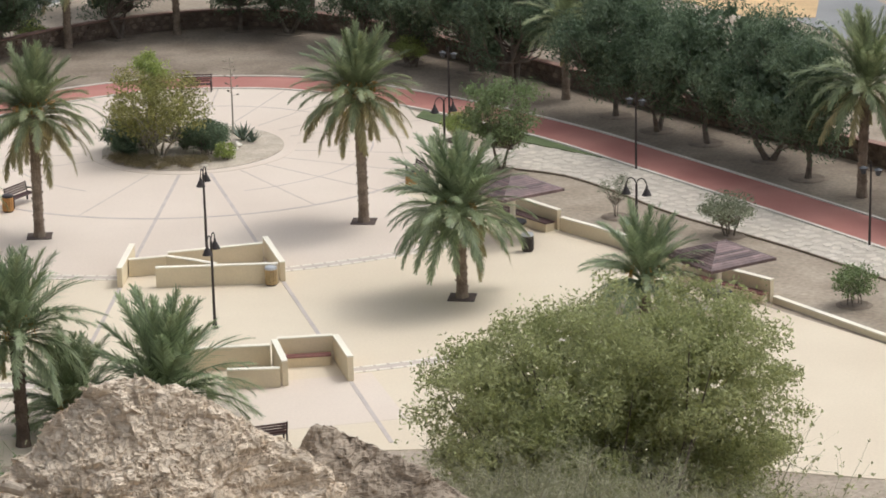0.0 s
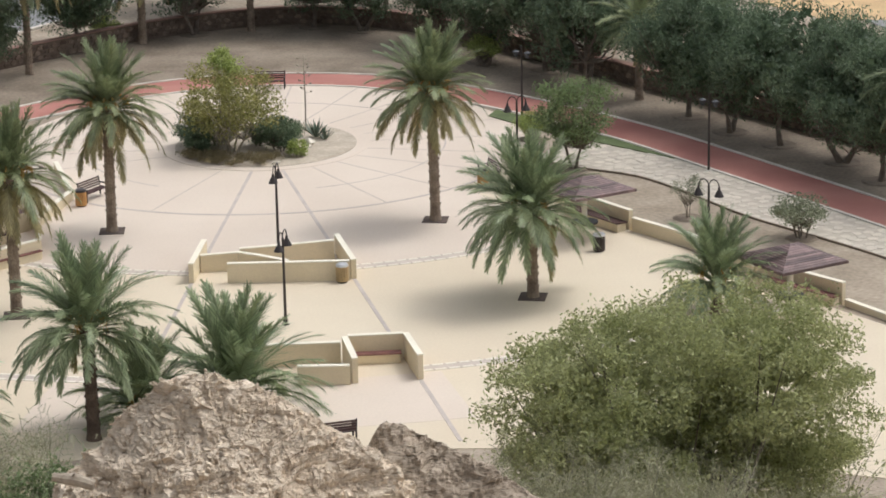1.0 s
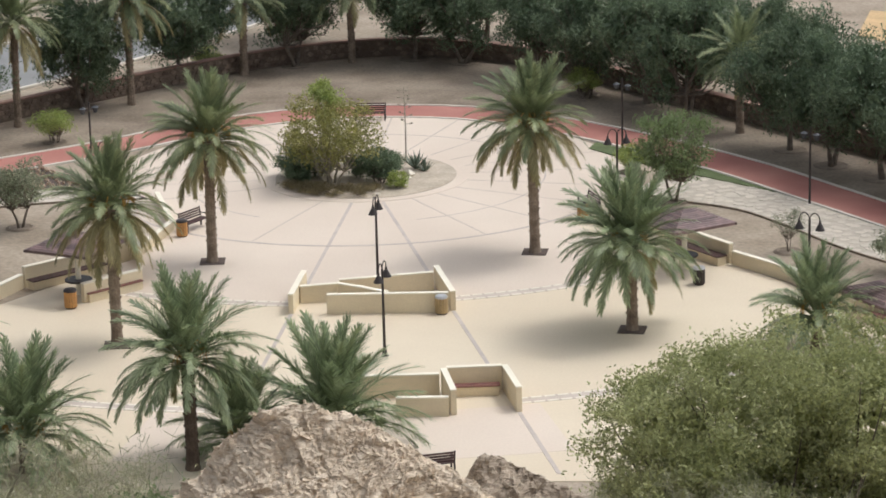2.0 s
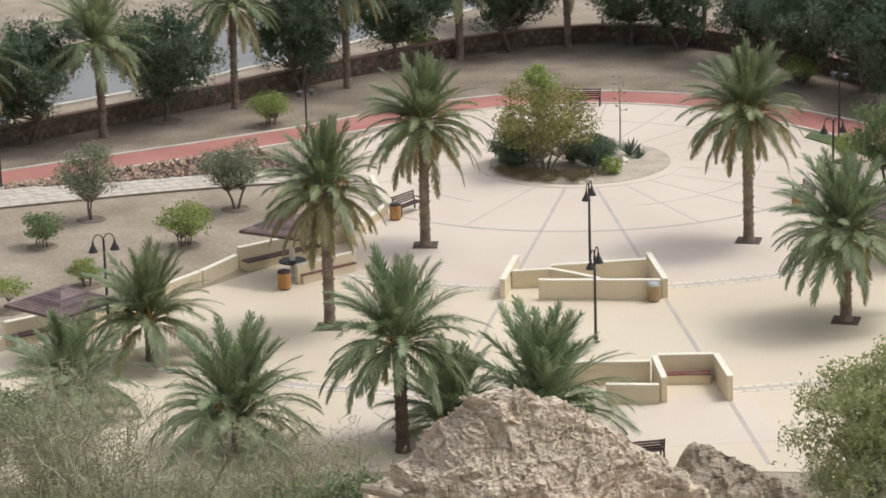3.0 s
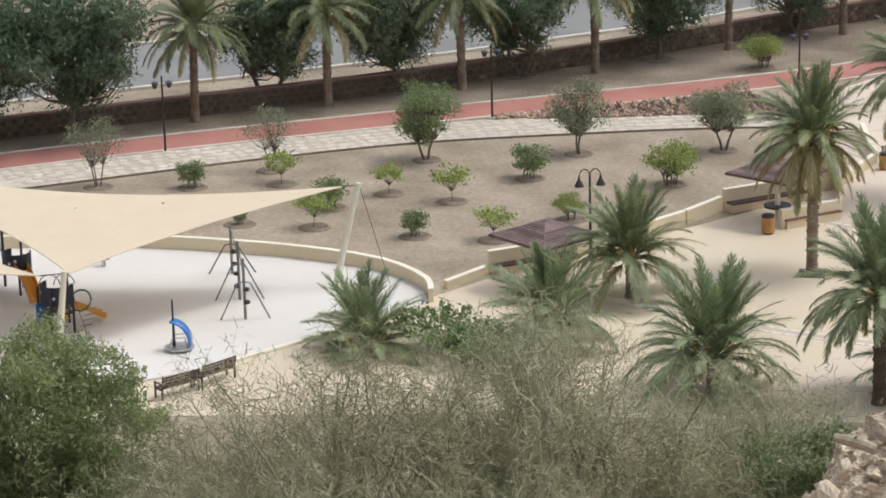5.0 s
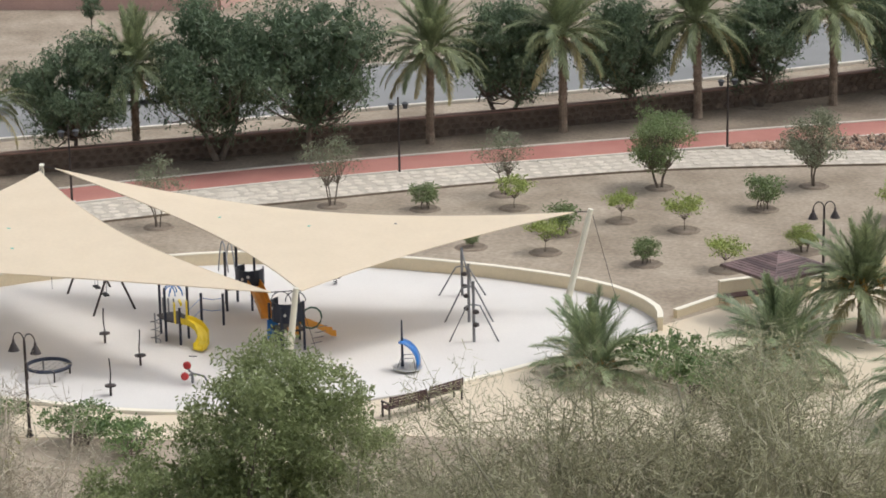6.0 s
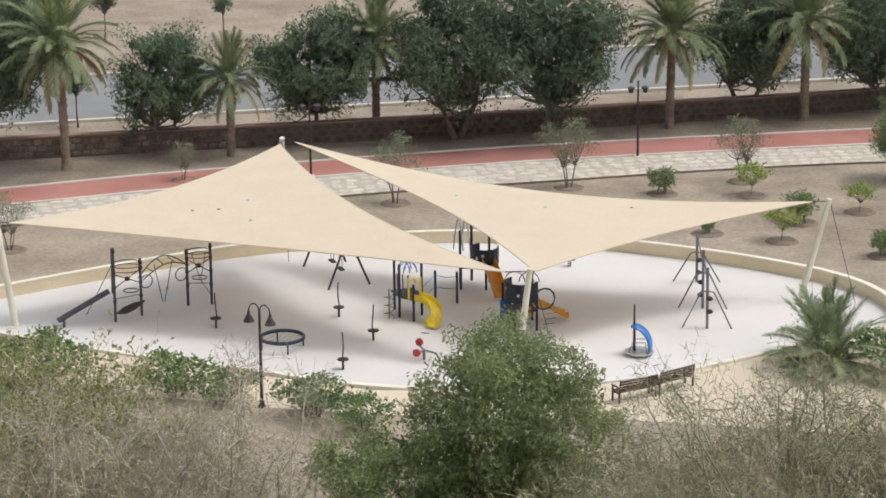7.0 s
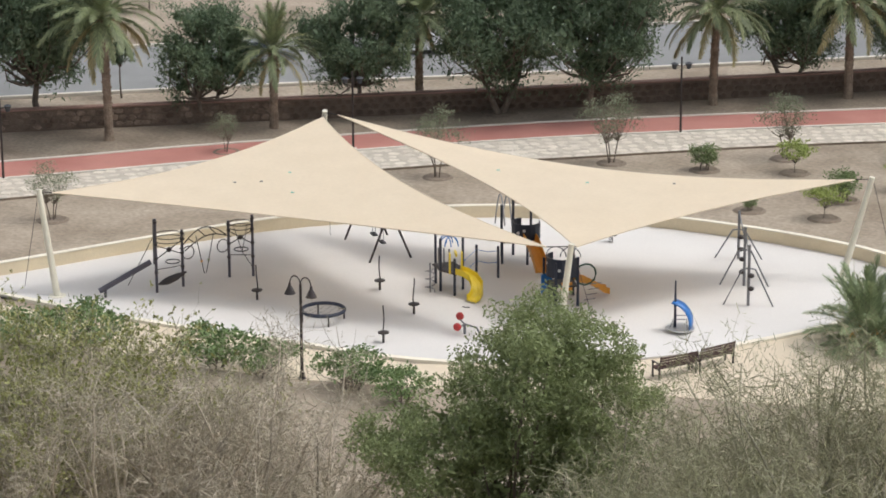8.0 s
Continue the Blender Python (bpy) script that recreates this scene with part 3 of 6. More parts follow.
def tree_meshes(seed, h, width, clear, n_clumps, per_clump, leaf, material, trunk_r=0.12, stems=1, hang=0.2, clump=0.5, bark=None, flat=0.6, slim=0.45, core=0, lobes=None, rough=0.3):
    """A tree as two meshes: tapered trunk with limbs, and a crown of leaf clumps round the branch ends."""
    rnd = np.random.RandomState(seed)
    tb, cb = Buf(), Buf()
    ch = h - clear
    centres = []
    if lobes:
        share = np.array([o[2] * o[3] for o in lobes])
        share = share / share.sum()
    while len(centres) < n_clumps:
        p = rnd.uniform(-1, 1, 3)
        q = np.linalg.norm(p)
        if lobes:
            if q < 1 and (q > 0.5 or rnd.rand() < 0.5):
                lx, lz, rx, rz = lobes[rnd.choice(len(lobes), p=share)]
                centres.append((lx + p[0] * rx, p[1] * (rx + width / 2) * 0.5, lz + p[2] * rz))
            continue
        bump = 0.78 + rough * noise.noise(Vector((p[0] * 1.7 + seed, p[1] * 1.7, p[2] * 1.7)))
        if q > bump or q < 0.35 and rnd.rand() < 0.6:
            continue
        centres.append((p[0] * width / 2, p[1] * width / 2, clear + ch * (0.5 + 0.5 * p[2])))
    centres = np.array(centres)
    forks = []
    for k in range(stems):
        a = 2 * math.pi * k / stems + rnd.rand()
        out = 0.0 if stems == 1 else 0.12 * width
        f = np.array((math.cos(a) * out, math.sin(a) * out, clear * 0.85 + 0.1 * ch))
        foot = np.array((math.cos(a) * 0.04 * stems, math.sin(a) * 0.04 * stems, -0.1))
        mid = (foot + f) / 2 + np.array((*rnd.uniform(-0.06, 0.06, 2) * h / 3, 0))
        tb.tube([foot, foot * 0.6 + mid * 0.4, mid, f], (trunk_r * 1.35, trunk_r, trunk_r * 0.85, trunk_r * 0.7), 7)
        forks.append(f)
    for c in centres[:: max(1, n_clumps // 46)]:
        f = forks[int(rnd.randint(len(forks)))]
        mid = f * 0.45 + c * 0.55 + np.array((*rnd.uniform(-0.1, 0.1, 2) * width / 2, -0.08 * ch))
        tb.tube([f - (0, 0, 0.1), (f + mid) / 2 + rnd.uniform(-0.03, 0.03, 3) * width, mid, c], trunk_r * np.array((0.5, 0.36, 0.24, 0.06)), 4, False)
    sz = clump * rnd.uniform(0.7, 1.3, n_clumps)
    c = np.repeat(centres, per_clump, 0) + np.clip(rnd.normal(size=(n_clumps * per_clump, 3)), -1.7, 1.7) * np.repeat(sz, per_clump)[:, None] * np.array((0.55, 0.55, 0.55 * flat))
    c[:, 2] = np.maximum(c[:, 2], 0.12)
    leaves(cb, c, leaf, rnd, slim, hang)
    if core:        # larger inner leaves that close the heart of the crown
        near = centres[rnd.randint(n_clumps, size=core)] * np.array((0.78, 0.78, 1.0)) + rnd.uniform(-0.5, 0.5, (core, 3)) * clump
        near[:, 2] = clear + (near[:, 2] - clear - ch / 2) * 0.8 + ch / 2
        leaves(cb, near, leaf * 2.4, rnd, 0.6, hang)
    return tb.mesh("trunk", bark or BARK), cb.mesh("crown", material)


def plant(name, label, category, meshes, x, y, z=0.0, rz=0.0, s=1.0, group=""):
    t = thing(name, label, category, pose(x, y, z, 0, 0, rz) @ Matrix.Scale(s, 4), group)
    part("trunk", meshes[0], None, t)
    part("crown", meshes[1], None, t)
    return t


def square_pit(x, y, rz):
    b = Buf()
    b.box((0, 0, 0.012), (1.15, 1.15, 0.05), 0)
    p = tagged(part("tree_pit", b, PIT), "square of dark soil cut into the paving", "tree pit", "tree pits", "structure")
    p.matrix_world = pose(x, y, 0, 0, 0, rz)


# palms on the plaza
for i, (x, y, h, s, n, fu) in enumerate([(-3.68, 127.9, 6.2, 1.0, 84, 0.85), (0.75, 115.6, 3.75, 1.1, 88, 0.45), (-18.67, 126.7, 5.9, 1.0, 84, 0.9), (-21.0, 113.9, 6.0, 0.95, 84, 0.95)]):
    palm(x, y, h, s, 11 + i, n, fu, 0.0, 0.23, i != 1, label="tall date palm standing in a square soil pit" if h > 5 else "shorter full date palm standing in a square soil pit")
    square_pit(x, y, (-6, -8, 4, 6)[i])
# palms at the foot of the hill
for i, (x, y, h, s, n, fu) in enumerate([(-15.62, 98.6, 4.3, 1.05, 70, 0.42), (-10.6, 100.6, 1.05, 1.3, 64, 0.1), (-13.9, 100.4, 0.6, 0.95, 56, 0.1), (-27.6, 109.0, 1.85, 0.95, 70, 0.25), (-21.8, 98.4, 1.5, 1.12, 66, 0.2),
                                         (-29.2, 102.4, 0.95, 1.0, 64, 0.1), (-36.0, 99.8, 0.35, 0.95, 56, 0.1), (8.3, 112.5, 1.6, 0.95, 66, 0.15)]):
    palm(x, y, h, s, 31 + i, n, fu, olive=i == 3, label="date palm with dense green fronds at the plaza's edge")

# palms along the boundary wall
PALMS = (joined_palm(5.9, 1.05, 71, 58), joined_palm(4.7, 1.05, 72, 56), joined_palm(3.9, 0.85, 73, 40))
for i, (x, y, k, s) in enumerate([(-80.7, 112.3, 0, 1.05), (-74.7, 118.2, 2, 1.0), (-70.2, 125.2, 1, 1.0), (-57.0, 132.9, 1, 1.05), (-51.3, 137.5, 1, 1.1), (-45.5, 142.7, 1, 1.1), (-39.4, 147.8, 1, 1.1),
                                  (-33.5, 154.9, 0, 1.0), (-27.9, 160.2, 0, 1.05), (-22.3, 168.2, 2, 1.15), (-16.0, 171.4, 1, 1.05), (6.9, 151.6, 2, 1.05), (19.9, 130.1, 1, 1.12), (-92, 104.5, 1, 1.1)]):
    plant("date_palm", "tall date palm by the stone boundary wall", "palm tree", PALMS[k], x, y, 0, i * 77, s, "boundary date palms")


def soil_pit(x, y, r, seed=0, ring=True):
    """A shallow round watering basin of darker soil with a low rim."""
    b = Buf()
    n = 18
    rim = [r * (1 + 0.1 * noise.noise(Vector((math.cos(k * 0.35) * 2 + x, math.sin(k * 0.35) * 2 + y, 0)))) for k in range(n)]
    v = [(0, 0, 0.012)]
    for rr, z in ((0.8, 0.014), (1.0, 0.05), (1.25, -0.02)):
        v += [(rim[k] * rr * math.cos(2 * math.pi * k / n), rim[k] * rr * math.sin(2 * math.pi * k / n), z) for k in range(n)]
    f = [(0, 1 + k, 1 + (k + 1) % n) for k in range(n)]
    for j in range(2):
        f += [(1 + j * n + k, 1 + (j + 1) * n + k, 1 + (j + 1) * n + (k + 1) % n, 1 + j * n + (k + 1) % n) for k in range(n)]
    b.add(v, f)
    ob = tagged(part("watering_basin", b, BASIN), "round basin of dark soil round a stem", "soil basin", "soil basins", "structure")
    ob.location = (x, y, 0)


DARK = [tree_meshes(100 + i, 7.0, 8.2, 1.2, 200, 68, 0.175, LEAF_DARK, 0.15, 1 + i % 2, 0.7, 0.54, flat=1.15, slim=0.36, core=1500, rough=0.48) for i in range(4)]
for i, (x, y, s) in enumerate([(-86.2, 113.9, 1.2), (-78.4, 117.8, 0.80), (-72.5, 123.0, 0.87), (-66, 126.2, 1.06), (-61.6, 128.0, 1.1), (-54.7, 137.6, 0.9), (-48.9, 141.3, 0.87), (-43.2, 146.3, 0.85), (-36.8, 151.7, 0.85),
                               (-30.6, 159.6, 0.85), (-26, 166.2, 0.9), (-19.4, 170.6, 0.85), (-12.2, 172.2, 0.9), (-9.1, 170.9, 0.85), (-4.5, 167, 0.95), (-1.7, 161.5, 0.8), (1.9, 159, 0.95), (4.2, 155, 0.95),
                               (9.4, 147.5, 0.95), (11.3, 144, 0.88), (13.6, 141.1, 0.98), (16.4, 137.4, 0.95), (17.8, 133.7, 0.9), (24.5, 126, 0.9), (29, 119, 1.0), (-94, 108, 1.0),
                               (3.5, 168, 1.0), (8.5, 160, 0.8), (-8, 178, 1.1), (-20, 179, 1.0)]):
    plant("shade_tree", "dense dark green shade tree by the stone wall", "tree", DARK[i % 4], x, y, 0, i * 67, s * 1.12, "boundary shade trees")
    if i < 24:
        soil_pit(x, y, 0.85)

# garden trees and shrubs
GARDEN = [tree_meshes(130, 4.2, 3.5, 0.8, 80, 90, 0.12, LEAF_MID, 0.07, 2, 0.45, 0.5), tree_meshes(131, 3.9, 3.2, 0.9, 70, 75, 0.11, LEAF_GREY, 0.06, 2, 0.3, 0.45), tree_meshes(132, 3.6, 3.6, 0.9, 70, 80, 0.11, LEAF_GREY, 0.07, 2, 0.35, 0.45),
          tree_meshes(133, 3.4, 3.0, 1.0, 46, 45, 0.09, LEAF_GREY, 0.035, 3, 0.0, 0.45)]
for i, (x, y, k, s, lab) in enumerate([(-42.8, 128.2, 0, 1.0, "small round green tree on bare earth"), (-35.8, 130.9, 1, 1.0, "small grey-green tree on bare earth"), (-29.0, 133.1, 2, 1.0, "small grey-green tree on bare earth"),
                                       (-49.6, 124.6, 3, 1.0, "sparse young grey-green tree on bare earth"), (-56.7, 120.0, 3, 1.05, "sparse young grey-green tree by the path"), (-62.9, 113.9, 3, 1.0, "sparse young grey-green tree by the path"),
                                       (-74.8, 99.5, 3, 0.8, "sparse young grey-green tree by the playground wall"), (-74.3, 113.1, 3, 0.6, "sparse young sapling by the red track"), (8.1, 127.7, 3, 0.62, "young grey-green sapling on bare earth"), (3.0, 137.0, 0, 1.2, "rounded mid-green tree beside the path")]):
    plant("small_tree", lab, "tree", GARDEN[k], x, y, 0, i * 91, s, "garden trees")
    soil_pit(x, y, 0.6)
SHRUB = [tree_meshes(140, 1.2, 1.4, 0.25, 30, 55, 0.09, LEAF_MID, 0.018, 5, 0.0, 0.26), tree_meshes(141, 1.6, 2.0, 0.5, 26, 36, 0.12, LEAF_LIGHT, 0.018, 1, 0.1, 0.3), tree_meshes(142, 1.9, 2.7, 0.4, 60, 70, 0.09, LEAF_LIGHT, 0.04, 5, 0.0, 0.36),
         tree_meshes(143, 1.8, 2.8, 0.5, 50, 60, 0.10, LEAF_GREY, 0.04, 4, 0.1, 0.36)]
for i, (x, y, k, s, lab) in enumerate([(-52.2, 120.9, 0, 1.0, "dark green shrub"), (-48.2, 122.4, 1, 0.95, "bright green leafy shrub"), (-44.4, 119.0, 0, 1.15, "upright green shrub"), (-44.1, 115.8, 1, 0.95, "leafy young shrub with a thin stem"),
                                       (-42.6, 121.9, 1, 0.85, "thin bright green shrub"), (-39.3, 121.3, 1, 1.0, "leafy young shrub with a thin stem"), (-36.9, 126.0, 0, 1.3, "upright green shrub"), (-30.1, 126.4, 2, 1.0, "round yellow-green shrub"),
                                       (-39.2, 115.5, 0, 0.95, "small dark green shrub"), (-35.6, 115.7, 1, 0.9, "leafy young shrub with a thin stem"), (-33.1, 119.6, 2, 0.6, "small yellow-green shrub"), (-47.6, 115.5, 0, 0.5, "tiny green shrub"),
                                       (-30.7, 151.0, 2, 0.9, "round bright green shrub beyond the track"), (13.0, 124.1, 3, 1.0, "rounded grey-green shrub"), (17.1, 113.3, 0, 1.35, "upright green shrub"), (0.9, 143.0, 2, 0.7, "bright green shrub by the grass"),
                                       (-1.5, 160.5, 2, 0.9, "bright green shrub under the trees"), (-24.5, 169, 2, 0.8, "bright green shrub under the trees")]):
    plant("shrub", lab + " in a soil basin", "shrub", SHRUB[k], x, y, 0, i * 53, s * 1.12, "garden shrubs")
    soil_pit(x, y, 0.62)

# planting bed in the round plaza
BED_TREE = tree_meshes(150, 5.0, 6.4, 0.5, 170, 56, 0.14, leafmat("yellowish_olive_leaf", (0.23, 0.23, 0.07), (0.34, 0.32, 0.11), 0.4), 0.07, 7, 0.0, 0.55, bark=TWIG)
plant("bed_tree", "many-stemmed olive shrub tree with pale bare branches", "tree", BED_TREE, -14.4, 140.9)
plant("bed_bush", "bright green upright bush behind the bed's tree", "bush", tree_meshes(151, 5.3, 1.9, 2.6, 34, 70, 0.14, LEAF_LIGHT, 0.05, 3, 0.0, 0.4), -14.9, 143.4)
DK = tree_meshes(152, 1.9, 2.4, 0.1, 70, 80, 0.10, LEAF_DARK, 0.04, 4, 0.0, 0.34)
for x, y, s in ((-12.0, 141.2, 1.1), (-16.1, 141.0, 0.8), (-16.6, 142.6, 0.95), (-13.2, 142.4, 0.7), (-15.3, 142.8, 0.9), (-11.6, 143.2, 0.7)):
    plant("bed_shrub", "dark green clipped shrub in the planting bed", "shrub", DK, x, y, 0.03, x * 40, s, "bed shrubs")
plant("bed_shrub", "yellow-green grassy shrub in the planting bed", "shrub", tree_meshes(153, 0.9, 1.3, 0.05, 26, 60, 0.10, LEAF_LIGHT, 0.02, 4, -0.6, 0.2), -10.9, 140.1, 0.03)
DRY = tree_meshes(154, 0.5, 1.6, 0.02, 22, 50, 0.07, leafmat("dry_groundcover", (0.19, 0.15, 0.075), (0.29, 0.24, 0.125)), 0.015, 5, 0.0, 0.18)
for x, y in ((-15.6, 139.3), (-14.2, 138.7), (-12.9, 138.7), (-16.6, 140.2), (-15.0, 138.9), (-13.5, 139.4), (-12.4, 139.4), (-15.9, 139.9), (-14.8, 139.6)):
    plant("ground_cover", "dry brownish ground cover at the bed's edge", "ground cover", DRY, x, y, 0.02, x * 99, 1.0, "ground covers")


def agave(x, y, s, label):
    t = thing("agave", label, "agave", pose(x, y, 0.04))
    rnd = np.random.RandomState(int(abs(x * 10)))
    for k in range(26):
        a, e = k * 2.4, radians(rnd.uniform(25, 80))
        d = np.array((math.cos(a) * math.cos(e), math.sin(a) * math.cos(e), math.sin(e)))
        w = np.array((-math.sin(a), math.cos(a), 0)) * 0.055 * s
        n = np.cross(d, w / np.linalg.norm(w)) * 0.02 * s
        ln = s * rnd.uniform(0.75, 1.0)
        b = Buf()
        b.add([w * 0.7, -w * 0.7, -n, d * ln * 0.5 + w, d * ln * 0.5 - w, d * ln * 0.5 - n * 2, d * ln], [(0, 3, 4, 1), (1, 4, 5, 2), (2, 5, 3, 0), (3, 6, 4), (4, 6, 5), (5, 6, 3), (0, 1, 2)])
        part("leaf", b, AGAVE, t)


AGAVE = leafmat("agave_blue_green", (0.09, 0.13, 0.09), (0.15, 0.19, 0.13), 0.05)
agave(-10.3, 144.0, 1.15, "dark blue-green agave rosette in the planting bed")
agave(-9.8, 143.5, 0.8, "small blue-green agave rosette in the planting bed")
b = Buf()
b.tube([(0, 0, 0), (0.02, 0, 2), (-0.02, 0.02, 4.1)], (0.05, 0.04, 0.015), 6)
for k in range(14):
    z, a = 2.1 + k * 0.14, k * 2.2
    b.tube([(0, 0, z), (0.32 * math.cos(a), 0.32 * math.sin(a), z + 0.06)], (0.012, 0.01), 4)
    b.tube([(0.28 * math.cos(a), 0.28 * math.sin(a), z + 0.05), (0.4 * math.cos(a), 0.4 * math.sin(a), z + 0.09)], (0.05, 0.03), 5)
st = tagged(part("flower_stalk", b, TWIG), "tall dry agave flower stalk in the planting bed", "flower stalk")
st.location = (-10.9, 145.3, 0.03)


def boulder(name, x, y, z, size, seed, material, label, cat="rock", group="", rot=(0, 0, 0)):
    rb = random.Random(seed * 7 + 1)
    bm = bmesh.new()
    bmesh.ops.create_icosphere(bm, subdivisions=2, radius=0.62)
    for k in range(9):       # planes broken off at random
        n = Vector((rb.uniform(-1, 1), rb.uniform(-1, 1), rb.uniform(-1, 1))).normalized()
        d = rb.uniform(0.22, 0.42)
        for v in bm.verts:
            over = v.co.dot(n) - d
            if over > 0:
                v.co -= n * over
    for v in bm.verts:
        v.co *= 1 + noise.noise(v.co * 6 + Vector((seed, 5, 0))) * 0.08
        v.co = Vector((v.co.x * size[0], v.co.y * size[1], v.co.z * size[2]))
    me = bpy.data.meshes.new(name)
    bm.to_mesh(me)
    bm.free()
    me.materials.append(material)
    ob = tagged(new(name, me), label, cat, group)
    ob.matrix_world = pose(x, y, z, *rot)
    return ob


WHITE_ROCK = mat("white_limestone", (0.68, 0.62, 0.52), 0.9, 0.12, 2, 10, 0.4)
boulder("boulder", -10.55, 142.5, 0.2, (0.62, 0.5, 0.5), 3, WHITE_ROCK, "pale limestone boulder in the planting bed", "boulder")
boulder("boulder", -10.5, 141.9, 0.1, (0.4, 0.35, 0.25), 4, WHITE_ROCK, "small pale stone in the planting bed", "boulder")
boulder("boulder", -12.0, 138.6, 0.1, (0.45, 0.25, 0.25), 5, WHITE_ROCK, "flat pale stone at the bed's edge", "boulder")

# green lawn wedge by the track
b = Buf()
b.prism([(-1.3, 148.2), (0.5, 145.9), (4.5, 141.9), (8.1, 138.6), (5.0, 143.1), (1.3, 147.2), (-0.9, 149.6)], -0.05, 0.06)
structure("lawn", b, mat("lawn_grass", (0.11, 0.14, 0.055), 0.9, 0.2, 1.0, 30, 0.6), "narrow wedge of short green lawn", "lawn")


# ---- street furniture ----
def double_lamp():
    """A lamp post with two arched arms and bell shades."""
    t = thing("street_lamp", "dark brown post with two hanging bell lamps", "street lamp", pose(0, 0, 0), "plaza lamps")
    b = Buf()
    b.tube([(0, 0, 0), (0, 0, 0.25), (0, 0, 0.3), (0, 0, 3.75)], (0.10, 0.10, 0.065, 0.05), 10)
    part("post", b, DARK_METAL, t)
    b = Buf()
    b.tube([(0, 0, -0.03), (0, 0, 0.03)], (0.17, 0.17), 12)
    part("base_plate", b, DARK_METAL, t)
    for sx in (-1, 1):
        b = Buf()
        b.tube([(sx * (0.24 - 0.24 * math.cos(a)), 0, 3.7 + 0.34 * math.sin(a)) for a in np.linspace(0, math.pi, 9)], [0.026] * 9, 7)
        arm = part("arm", b, DARK_METAL, t)
        b = Buf()
        b.tube([(sx * 0.48, 0, z) for z in (3.72, 3.60, 3.55, 3.42, 3.30)], (0.05, 0.06, 0.10, 0.16, 0.22), 12)
        part("shade", b, DARK_METAL, arm, "dark bell-shaped lamp shade")
    return t


LAMP = double_lamp()
first = True
for x, y, rz in ((-10.66, 123.1, 80), (-9.53, 112.2, 75), (8.46, 119.5, -25), (0.19, 135.7, 20), (-30.65, 113.85, 30), (-53.65, 86.46, -2), (-25.1, 134.0, 30)):
    m = pose(x, y, 0, 0, 0, rz)
    if first:
        LAMP.matrix_world, first = m, False
    else:
        copy_thing(LAMP, m)

LANTERN = mat("grey_lantern_glass", (0.05, 0.053, 0.06), 0.6, 0.1, 3, 20, 0)


def track_lamp():
    t = thing("track_lamp", "dark pole with two small lanterns beside the track", "street lamp", pose(0, 0, 0), "track lamps")
    b = Buf()
    b.tube([(0, 0, 0), (0, 0, 3.9)], (0.06, 0.045), 9)
    part("post", b, DARK_METAL, t)
    b = Buf()
    b.box((0, 0, 0.02), (0.34, 0.34, 0.05))
    part("base_plate", b, KERB, t, "pale square footing plate")
    for sx in (-1, 1):
        b = Buf()
        b.tube([(0, 0, 3.45), (sx * 0.3, 0, 3.5), (sx * 0.36, 0, 3.6)], [0.02] * 3, 6)
        arm = part("arm", b, DARK_METAL, t)
        b = Buf()
        b.tube([(sx * 0.36, 0, z) for z in (3.28, 3.3, 3.5, 3.56, 3.64)], (0.06, 0.10, 0.15, 0.2, 0.03), 9)
        part("lantern", b, LANTERN, arm, "grey glass lantern")
    return t


TL = track_lamp()
for i, (x, y) in enumerate([(9.63, 136.2), (19.03, 121.9), (-42.05, 136.9), (-56.1, 126.8), (-27.3, 143.7), (-80.96, 104.0), (-69.06, 116.5), (0.5, 147.9)]):
    m = pose(x, y, 0, 0, 0, 35 if x < -12 else -35)
    if i == 0:
        TL.matrix_world = m
    else:
        copy_thing(TL, m)


def bench():
    """A park bench of slats on two metal end frames."""
    t = thing("bench", "dark red-brown slatted park bench with armrests", "bench", pose(0, 0, 0), "park benches")
    for k in range(5):
        b = Buf()
        b.box((0, -0.18 + k * 0.10, 0.44), (1.7, 0.08, 0.035))
        part("seat_slat", b, BENCH_WOOD, t)
    for k in range(4):
        b = Buf()
        b.box((0, 0.29 + k * 0.022, 0.55 + k * 0.11), (1.7, 0.03, 0.075))
        part("back_slat", b, BENCH_WOOD, t)
    for sx in (-0.82, 0.82):
        b = Buf()
        for c, s in (((sx, -0.2, 0.31), (0.06, 0.06, 0.64)), ((sx, 0.27, 0.22), (0.06, 0.06, 0.46)), ((sx, 0.03, 0.64), (0.07, 0.56, 0.04)), ((sx, 0.03, 0.4), (0.05, 0.5, 0.05))):
            b.box(c, s)
        b.tube([(sx, 0.27, 0.42), (sx, 0.36, 0.95)], (0.03, 0.03), 4)
        part("end_frame", b, DARK_METAL, t)
    return t


BENCH = bench()
for i, (x, y, rz) in enumerate([(-13.6, 155.6, 0), (-20.3, 132.5, 60), (-1.24, 135.0, -68), (-41.4, 93.4, 237), (-40.55, 95.05, 243), (-6.75, 98.0, 198)]):
    m = pose(x, y, 0, 0, 0, rz)
    if i == 0:
        BENCH.matrix_world = m
    else:
        copy_thing(BENCH, m)

BIN_ORANGE = mat("orange_wood_bin", (0.50, 0.26, 0.09), 0.7, 0.15, 3, 20, 0.2)
BIN_TAN = mat("tan_wood_bin", (0.42, 0.30, 0.15), 0.7, 0.15, 3, 20, 0.2)
METAL_LIGHT = mat("brushed_metal", (0.6, 0.6, 0.6), 0.35, 0.05, 4, 30, 0, 0.8)


